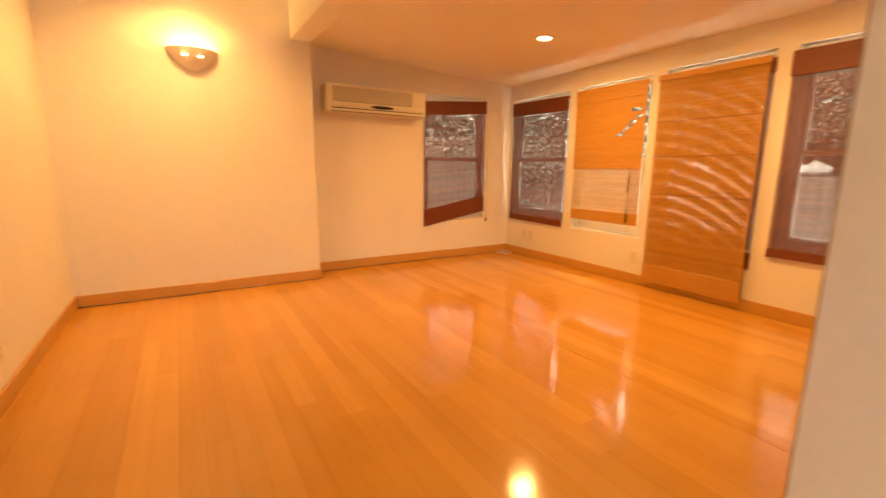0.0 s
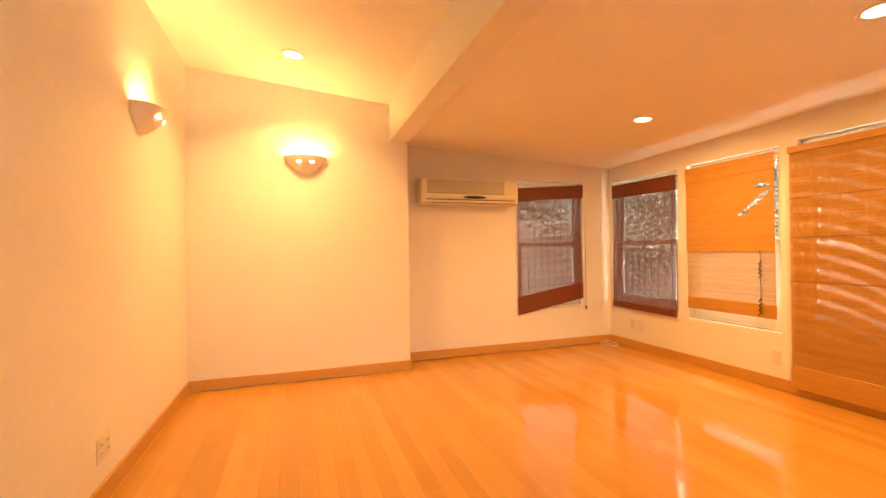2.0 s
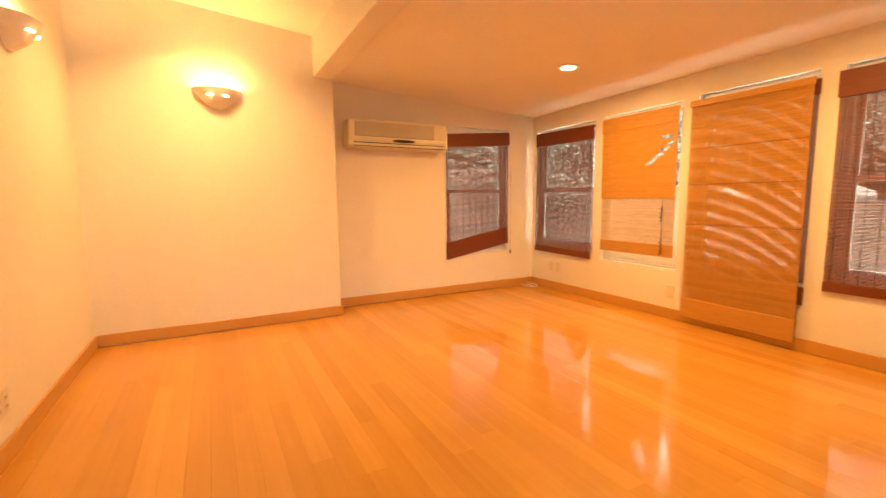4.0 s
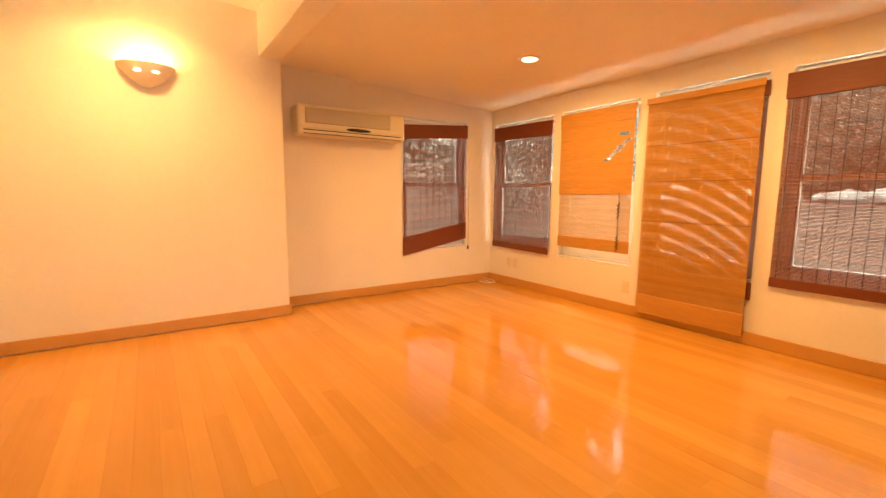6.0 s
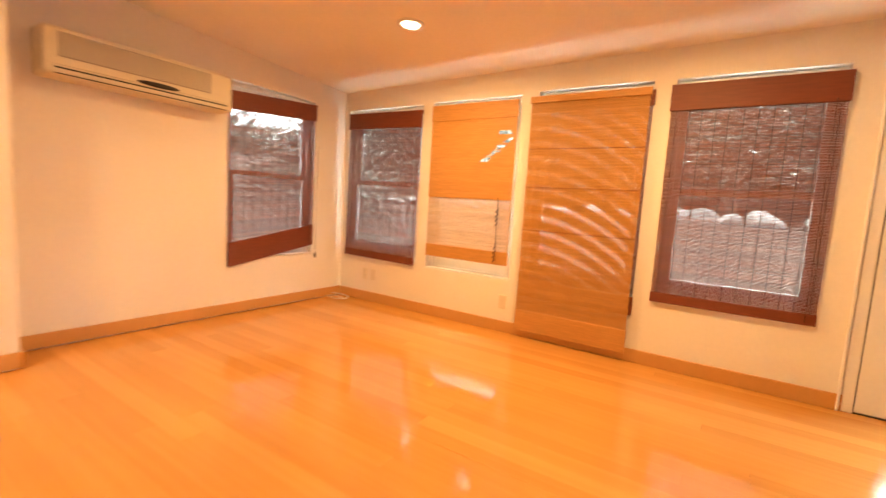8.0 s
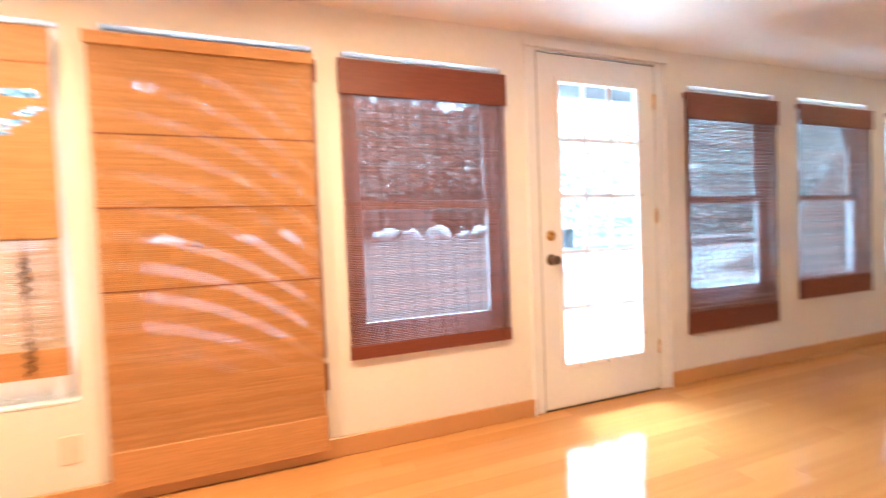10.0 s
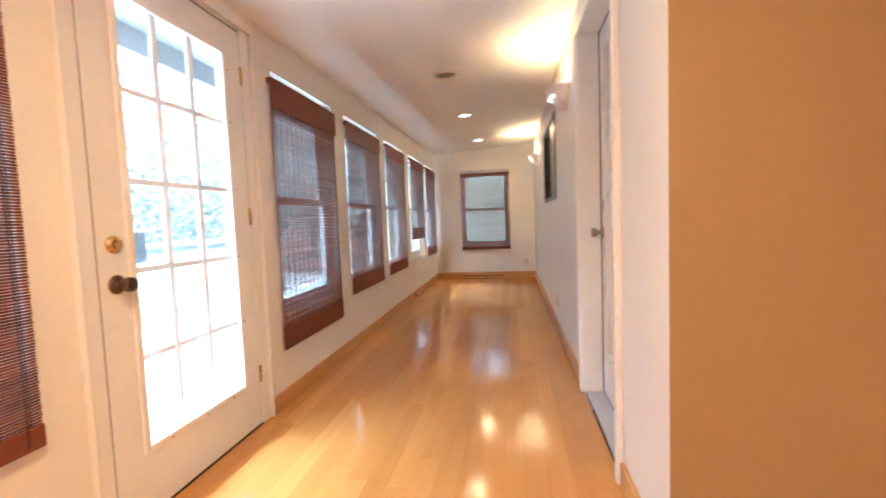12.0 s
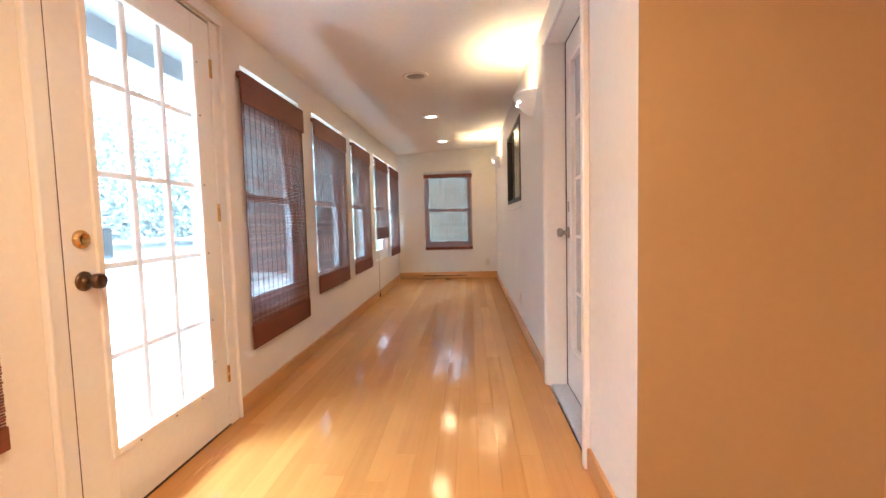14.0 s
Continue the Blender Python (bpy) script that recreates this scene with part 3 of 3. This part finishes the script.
glazed_door("door_2", 0.838, 2.03, 0.13, 0.708, 0.26, 1.89, Matrix.Translation((5.448, HALL - 0.105, 0.02)) @ pose(0, 0, 0, 0, 0, 180), "white glazed inner door, closed, with opaque pale grey panes", GREYPANE, 0.05, 0.93, False, 0.832)
structure("trim_door_hall", boxed((4.562, HALL, 0.0, 4.602, HALL + 0.028, 2.09), (4.602, HALL, 2.062, 5.48, HALL + 0.016, 2.10), bevel=0.005), TRIM, "white painted door casing", "door casing")
structure("trim_bullnose", boxed((5.4527, HALL - 0.158, 0.0, 5.497, HALL + 0.032, 2.062), bevel=0.02, seg=4), WALL, "rounded white door reveal", "door frame")
structure("threshold_hall", boxed((4.603, HALL - 0.16, -0.005, 5.452, HALL - 0.006, 0.017), bevel=0.004), THRESH, "pale grey door threshold", "threshold")

# small dark window in the gallery wall
w = thing("window_12", "dark aluminium sliding window high in the gallery wall", "window", pose(IWIN[0], HALL, IWIN[2]), kind="structure")
iw, ih = IWIN[1] - IWIN[0], IWIN[3] - IWIN[2]
part("window_frame", boxed((0.001, -0.12, 0.001, 0.04, 0.008, ih), (iw - 0.04, -0.12, 0.001, iw - 0.001, 0.008, ih), (0.04, -0.12, ih - 0.04, iw - 0.04, 0.008, ih - 0.001), (0.04, -0.12, 0.001, iw - 0.04, 0.008, 0.04), bevel=0.003), DARK, w)
part("meeting_stile", boxed((iw / 2 - 0.02, -0.07, 0.04, iw / 2 + 0.02, 0.004, ih - 0.04), bevel=0.003), DARK, w)
part("pane", boxed((0.04, -0.008, 0.04, iw / 2 - 0.02, -0.003, ih - 0.04)), GLASS, w)
part("pane", boxed((iw / 2 + 0.02, -0.03, 0.04, iw - 0.04, -0.025, ih - 0.04)), GLASS, w)
part("window_sill", boxed((-0.03, 0.001, -0.06, iw + 0.03, 0.012, -0.045), bevel=0.003), TRIM, w)
part("latch", boxed((0.05, 0.0, 0.04, 0.11, 0.018, 0.055), bevel=0.003), NICKEL, w)

# ---- air conditioner ----
ac = thing("air_conditioner", "cream split air conditioner on the wall beside a window", "air conditioner", Matrix.Translation((0.0, -2.42, 1.60)) @ TURN_W)
AW, AH, AD = 1.085, 0.268, 0.20
part("body", boxed((0, -AD, 0, AW, -0.0, AH), bevel=0.028, seg=4), ACBODY, ac, smooth=False)
grille = part("intake_grille", boxed((0.07, -AD - 0.004, 0.105, AW - 0.17, -AD + 0.004, AH - 0.03), bevel=0.002), GRILLE, ac, "grey-brown intake grille")
bars("grille_slats", [(0.075, -AD - 0.007, 0.112 + 0.0065 * k, AW - 0.175, -AD - 0.003, 0.115 + 0.0065 * k) for k in range(19)], ACBODY, grille, kind="stuff")
part("front_lip", boxed((0.03, -AD - 0.008, 0.058, AW - 0.03, -AD + 0.004, 0.095), bevel=0.004), ACBODY, ac)
part("louver", boxed((0.06, -AD - 0.006, 0.018, AW - 0.06, -AD + 0.004, 0.032), bevel=0.002), ACBODY, ac)
part("outlet_slot", boxed((0.05, -AD - 0.002, 0.040, AW - 0.05, -AD + 0.004, 0.049), (0.05, -AD - 0.002, 0.010, AW - 0.05, -AD + 0.004, 0.015)), DARK, ac, "dark air outlet slot")
d = part("display", moved(lathe([(0.0, 0.0), (0.11, 0.0), (0.1, 0.004), (0.0, 0.006)], 28), pose(0, 0, 0, 90, 0, 0)), BLACK, ac, "dark oval display window", True)
d.matrix_basis = Matrix.Translation((0.575, -AD - 0.008, 0.072)) @ Matrix.Diagonal((1.15, 1, 0.15, 1))


# ---- sconces ----
def sconce(m, label, watts):
    s = thing("wall_sconce", label, "wall lamp", m, "ceramic wall sconces")
    outer = [(0.012, -0.148), (0.05, -0.134), (0.095, -0.103), (0.135, -0.062), (0.165, -0.024), (0.180, 0.0)]
    prof = outer + [(0.170, 0.0)] + [(r - 0.01, z + 0.012) for r, z in outer[:-1][::-1]]
    bm = lathe(prof, 26, -math.pi)
    moved(bm, Matrix.Diagonal((1, 0.8, 1, 1)))
    bowl = part("bowl", bm, CERAMIC, s, smooth=False)
    part("back_plate", boxed((-0.165, -0.006, -0.08, 0.165, 0.0, -0.006), bevel=0.002), CERAMIC, s)
    for x, turn in ((-0.055, -22), (0.055, 22)):
        k = part("light_slot", boxed((-0.019, -0.003, -0.0045, 0.019, 0.003, 0.0045), bevel=0.0015), SLOT, bowl, "small lit glass slot")
        k.matrix_basis = Matrix.Translation((x, -0.113 + abs(x) * 0.12, -0.056)) @ pose(0, 0, 0, 0, 0, turn)
    p = m @ Vector((0, -0.052, -0.068))
    bulb_lamp("sconce_bulb", p.x, p.y, p.z, watts)
    return s


sconce(Matrix.Translation((BUMP, -3.505, 1.968)) @ TURN_W, "bisque ceramic half-bowl sconce, lit, on the short wall", SCONCE_W)
sconce(pose(1.365, SOUTH, 1.978, 0, 0, 180), "bisque ceramic half-bowl sconce, lit, above an outlet", SCONCE_W)
sconce(pose(6.05, HALL, 1.925, 0, 0, 180), "bisque ceramic half-bowl sconce, lit, beside the dark window", SCONCE_HALL_W)
sconce(pose(9.36, HALL, 1.945, 0, 0, 180), "bisque ceramic half-bowl sconce, lit, at the gallery's end", SCONCE_HALL_W * 2.4)


# ---- downlights ----
def downlight(x, y, lit, height, tilt=(0, 0), watts=DOWN_W, spread=172):
    z = height(x, y)
    m = Matrix.Translation((x, y, z)) @ pose(0, 0, 0, tilt[0], tilt[1], 0)
    d = thing("downlight", "round recessed ceiling light, lit" if lit else "round ceiling light with a tan trim, switched off", "ceiling light", m, "recessed ceiling lights")
    ring = part("trim_ring", lathe([(0.062, -0.002), (0.066, -0.008), (0.088, -0.006), (0.092, 0.001), (0.06, 0.002)], 32), TRIM if lit else PLASTIC, d, smooth=True)
    if not lit:
        d.scale = (1.18, 1.18, 1.0)
    if lit:
        part("lens", lathe([(0.0, -0.004), (0.05, -0.004), (0.064, -0.001)], 28), LENS, ring, "glowing lens", True)
        disk_lamp("downlight_lamp", x, y, z - 0.022, watts, spread=spread)
    else:
        part("baffle", lathe([(0.064, -0.001), (0.05, -0.006), (0.03, -0.012), (0.0, -0.014)], 28), GRILLE, ring, "unlit eyeball", True)
    return d


TILT_S = (-3.1, -0.7)
downlight(1.55, -0.95, True, sun_ceiling, TILT_S)
downlight(3.10, -1.08, True, sun_ceiling, TILT_S)
downlight(6.38, -0.86, False, sun_ceiling, TILT_S)
downlight(7.84, -0.857, True, sun_ceiling, TILT_S, HALL_W)
downlight(9.57, -0.89, True, sun_ceiling, TILT_S, HALL_W)
downlight(0.95, -3.594, True, lambda x, y: main_ceiling(y), (-5.4, 0), 1.0, 130)


# ---- outlets and small fittings ----
def outlet(m, label, gangs=1, sockets=True):
    o = thing("outlet_plate", label, "outlet", m)
    w = 0.07 * gangs
    part("cover_plate", boxed((-w / 2, -0.006, -0.057, w / 2, 0.0, 0.057), bevel=0.003), PLASTIC, o)
    for g in range(gangs):
        x = -w / 2 + 0.035 + 0.07 * g
        for z in (-0.02, 0.02):
            if sockets:
                socket = part("socket", boxed((x - 0.016, -0.009, z - 0.014, x + 0.016, -0.005, z + 0.014), bevel=0.003), PLASTIC, o)
                part("slots", boxed((x - 0.008, -0.0098, z - 0.004, x - 0.005, -0.0086, z + 0.006), (x + 0.005, -0.0098, z - 0.004, x + 0.008, -0.0086, z + 0.006)), BLACK, socket)
    return o


outlet(pose(1.92, SOUTH, 0.25, 0, 0, 180), "ivory two-gang wall outlet above the baseboard", 2)
outlet(pose(0.36, 0, 0.275), "ivory wall outlet below a shade")
outlet(pose(0.47, 0, 0.275), "ivory cable plate below a shade", 1, False)
outlet(pose(1.905, 0, 0.25), "cream blank plate below the tan shade", 1, False)
outlet(Matrix.Translation((EAST, -1.58, 0.28)) @ TURN_E, "ivory wall outlet in the end wall")
outlet(pose(6.95, HALL, 0.28, 0, 0, 180), "ivory wall outlet in the gallery wall")
v = thing("floor_vent", "brown baseboard heating register at the gallery's end", "vent", pose(EAST - BASE_T, 0, 0))
part("register_frame", boxed((-0.012, -1.22, 0.012, 0.0, -0.42, 0.075), bevel=0.003), BASEWOOD, v)
part("register_slot", boxed((-0.014, -1.2, 0.045, -0.011, -0.44, 0.058)), SUBFLOOR, v)
c = thing("coiled_cable", "short white cable lying in the corner", "cable", pose(0.14, -0.17, 0.006))
cord_part("cable", [(0.16 * math.cos(k * 0.75) * (0.5 + 0.05 * k), 0.09 * math.sin(k * 0.75) * (0.5 + 0.05 * k), 0.002 * k) for k in range(14)] + [(-0.12, 0.1, 0.06), (-0.125, 0.12, 0.2)], 0.004, VINYL, c)
tagged(part("blind_cord", boxed((8.60, -0.034, 0.05, 8.603, -0.031, 0.82), (8.594, -0.04, 0.02, 8.61, -0.024, 0.06), bevel=0.001), CORD), "thin blind cord hanging nearly to the floor", "cord")
tagged(part("blind_cord", boxed((0.02, -0.37, 0.45, 0.023, -0.367, 1.5), (0.014, -0.376, 0.42, 0.03, -0.362, 0.46), bevel=0.001), CORD), "thin blind cord beside the crooked shade", "cord")

# ---- outdoors ----
structure("ground", boxed((-400, 3.2, -0.55, 400, 400, -0.25)), EARTH, "brown earth with dry litter", "ground")
structure("ground_side", boxed((-400, -400, -0.55, 400, 3.2, -0.27)), EARTH, "brown earth", "ground")
# Carried on unseen past the door to bounce daylight up indoors.
structure("patio", boxed((-1.5, 0.14, -0.26, 12.0, 3.0, -0.12), bevel=0.01), CONCRETE, "pale concrete patio, run on along the house to bounce daylight in", "patio")
structure("driveway", boxed((9.2, 3.4, -0.4, 40, 30, -0.235)), GRAVEL, "wide grey gravel drive", "driveway")
structure("soffit", boxed((-1.0, 0.14, 2.24, 12.5, 0.82, 2.30), (-1.0, 0.80, 2.10, 12.5, 0.84, 2.36)), SOFFIT, "grey painted roof overhang", "eaves")
structure("roof", boxed((-0.9, -5.2, 3.02, 12.0, 0.13, 3.1), (-0.9, 0.0, 2.36, 12.0, 0.84, 2.42)), SOFFIT, "plain roof deck", "roof")


def tree(x, y, h, seed, spread):
    rng = random.Random(seed)
    t = thing("tree", "grey-green broad tree beyond the patio", "tree", pose(x, y, -0.3), "garden trees")
    bm = lathe([(0.2, 0.0), (0.14, 0.5), (0.11, h * 0.35), (0.07, h * 0.6), (0.02, h * 0.95)], 10)
    for k in range(9):
        a, z = rng.uniform(0, 6.28), h * rng.uniform(0.25, 0.7)
        limb = lathe([(0.045, 0.0), (0.03, spread * 0.5), (0.008, spread)], 6)
        moved(limb, Matrix.Translation((0, 0, z)) @ Matrix.Rotation(a, 4, "Z") @ Matrix.Rotation(radians(rng.uniform(40, 75)), 4, "Y"))
        me = bpy.data.meshes.new("limb")
        limb.to_mesh(me)
        limb.free()
        bm.from_mesh(me)
        bpy.data.meshes.remove(me)
    part("trunk", bm, BARK, t)
    verts, faces = [], []
    clumps = [Vector((rng.gauss(0, spread * 0.55), rng.gauss(0, spread * 0.55), h * rng.uniform(0.32, 1.0))) for _ in range(130)]
    for _ in range(4600):
        c0 = rng.choice(clumps)
        p = c0 + Vector((rng.gauss(0, 0.34), rng.gauss(0, 0.34), rng.gauss(0, 0.26)))
        d1 = Vector((rng.uniform(-1, 1), rng.uniform(-1, 1), rng.uniform(-1, 1))).normalized() * rng.uniform(0.05, 0.1)
        d2 = d1.cross(Vector((rng.uniform(-1, 1), rng.uniform(-1, 1), rng.uniform(-1, 1)))).normalized() * 0.035
        n0 = len(verts)
        verts += [p - d1, p + d2, p + d1, p - d2]
        faces.append((n0, n0 + 1, n0 + 2, n0 + 3))
    me = bpy.data.meshes.new("crown")
    me.from_pydata(verts, [], faces)
    me.materials.append(LEAF)
    cr = new("crown", me)
    cr.parent = t
    tagged(cr, kind="stuff")


for k, (x, y, h) in enumerate([(-6.5, 5.5, 3.0), (-3.2, 9.5, 4.2), (0.3, 10.5, 4.0), (-9.5, 11.0, 5.0), (3.4, 9.4, 6.4), (5.4, 9.9, 6.8), (-1.2, 10.5, 4.6), (1.6, 9.6, 6.0)]):
    tree(x, y, h, 30 + k, 1.9)

def smooth_step(v):
    v = max(0.0, min(1.0, v))
    return v * v * (3 - 2 * v)


def bank_height(x, y):
    return -0.3 + 1.28 * smooth_step((y - 3.4) / 4.0) * smooth_step((9.3 - x) / 1.6) + 0.08 * noise.noise(Vector((x * 0.9, y * 0.9, 2)))


def bank():
    bm, grid, nx, ny = bmesh.new(), [], 60, 30
    for i in range(nx + 1):
        for j in range(ny + 1):
            x, y = -9 + 18.2 * i / nx, 3.3 + 10 * j / ny
            grid.append(bm.verts.new((x, y, bank_height(x, y))))
    for i in range(nx):
        for j in range(ny):
            a = i * (ny + 1) + j
            bm.faces.new((grid[a], grid[a + ny + 1], grid[a + ny + 2], grid[a + 1]))
    structure("bank", bm, EARTH, "brown earth slope up from the patio", "bank")


bank()
rng = random.Random(12)
x = -8.5
while x < 8.3:
    r = rng.uniform(0.13, 0.3)
    bm = bmesh.new()
    bmesh.ops.create_icosphere(bm, subdivisions=2, radius=1.0)
    shift = rng.uniform(0, 50)
    for v in bm.verts:
        v.co = v.co * (1 + 0.45 * noise.noise(v.co * 1.1 + Vector((shift, 0, 0))))
        v.co = Vector((v.co.x * r * 1.35, v.co.y * r, v.co.z * r * 0.75))
    y = 7.3 + rng.uniform(-0.25, 0.35)
    rock = tagged(part("rock", bm, ROCK), "pale rough rock edging the top of the bank", "rock", "rocks along the bank")
    rock.matrix_basis = pose(x, y, bank_height(x, y) + r * 0.35, 0, 0, rng.uniform(0, 90))
    x += r * rng.uniform(1.5, 3.0)


def hillside(name, x0, x1, y0, y1, nx, ny, rise, top, label):
    """A bank of uneven earth; rise(x, y) is how far a spot lies up its slope."""
    bm = bmesh.new()
    grid = []
    for i in range(nx + 1):
        for j in range(ny + 1):
            x, y = x0 + (x1 - x0) * i / nx, y0 + (y1 - y0) * j / ny
            d = rise(x, y)
            z = -0.34 + min(top, d * 0.6) + (0.5 * noise.noise(Vector((x * 0.35, y * 0.35, 0))) + 0.12 * noise.noise(Vector((x * 1.3, y * 1.3, 4)))) * min(1.0, d * 0.5)
            grid.append(bm.verts.new((x, y, z)))
    for i in range(nx):
        for j in range(ny):
            a = i * (ny + 1) + j
            bm.faces.new((grid[a], grid[a + ny + 1], grid[a + ny + 2], grid[a + 1]))
    structure(name, bm, EARTH, label, "hillside")


hillside("hillside", -42, 10, -16, 28, 72, 62, lambda x, y: max(-4.6 - x, y - 8.0, 0.0) * min(1.0, max(0.0, (9.6 - x) / 2.5)), 2.6, "brown earth bank rising behind the garden")
hillside("hillside_east", 13.5, 40, -16, 8, 44, 40, lambda x, y: max(x - 14.0, 0.0) * 1.5 * min(1.0, max(0.0, (7.4 - y) / 2.0)), 4.4, "pale earth bank beyond the fence")


def woods(name, label, mat, seed, belts):
    """Small leaves in uneven belts: x0, x1, y0, y1, leaves, height."""
    rng = random.Random(seed)
    verts, faces = [], []
    for x0, x1, y0, y1, count, tall in belts:
        for _ in range(count):
            x, y = rng.uniform(x0, x1), rng.uniform(y0, y1)
            top = max(1.4, tall + 2.2 * noise.noise(Vector((x * 0.3, y * 0.2, 0))) + rng.gauss(0, 0.25))
            p = Vector((x, y, rng.uniform(0.3, top)))
            a = Vector((rng.uniform(-1, 1), rng.uniform(-1, 1), rng.uniform(-1, 1))).normalized() * rng.uniform(0.1, 0.3)
            b = a.cross(Vector((rng.uniform(-1, 1), rng.uniform(-1, 1), rng.uniform(-1, 1)))).normalized() * rng.uniform(0.08, 0.2)
            n0 = len(verts)
            verts += [p - a, p + b, p + a, p - b]
            faces.append((n0, n0 + 1, n0 + 2, n0 + 3))
    me = bpy.data.meshes.new(name)
    me.from_pydata(verts, [], faces)
    me.materials.append(mat)
    tagged(new(name, me), label, "woodland", kind="stuff")


woods("far_woods", "belt of grey-green woodland behind the bank", LEAF, 5, [(-40, -12, 14, 19, 6000, 4.2), (-17, -13, 1, 14, 6000, 3.7), (-12, 12, 12, 15, 20000, 5.6)])
woods("hazy_woods", "trees beyond the gravel drive, leaves paled to stand for bright haze", HAZELEAF, 6, [(15.2, 19, -2, 4.2, 2400, 4.2), (10, 46, 19, 30, 28000, 10.0), (32, 46, 6, 20, 15000, 11.0)])
fence = thing("fence", "weathered board fence facing the end window", "fence", pose(EAST + 2.2, 0, -0.27))
for k in range(34):
    part("board", boxed((0, -3.4 + 0.15 * k, 0.0, 0.02, -3.4 + 0.15 * k + 0.142, 2.25)), FENCEWOOD, fence)
for z in (0.4, 1.9):
    part("rail", boxed((0.02, -3.4, z, 0.06, 1.7, z + 0.09)), FENCEWOOD, fence)

# ---- floorboards ----
floor = structure("floor", boxed((0, HALL, -0.08, EAST, 0.0, -0.014), (0, PIER_S, -0.08, PIER, HALL, -0.014), (BUMP, SOUTH, -0.08, MAIN_E, PIER_S, -0.014)), SUBFLOOR, "glossy orange bamboo strip floor", "floor")
bm = bmesh.new()
box(bm, 0, 0, -0.012, 1, 1, 0)
bmesh.ops.bevel(bm, geom=[e for e in bm.edges if all(v.co.z > -0.001 for v in e.verts)], offset=0.0006, segments=1, affect="EDGES")
# keep the small bevel true across the board's width after scaling
BOARD = mesh_of("floorboard", bm, FLOORWOOD)
rng = random.Random(77)
WIDE = 0.092
for x0, x1, y0, y1 in ((0, EAST, HALL, 0.0), (0, PIER, BEAM0, HALL), (BUMP, MAIN_E, SOUTH, BEAM0)):
    y = y1
    while y > y0 + 0.004:
        wd = min(WIDE, y - y0)
        x = x0 - rng.uniform(0.1, 1.7)
        while x < x1 - 0.002:
            a, b = max(x, x0), min(x + 1.86, x1)
            if b - a > 0.004:
                shared("floorboard", BOARD, floor, Matrix.Translation((a + 0.0002, y - wd + 0.0002, 0.0)) @ Matrix.Diagonal((b - a - 0.0004, wd - 0.0004, 1, 1)))
            x += 1.86
        y -= wd
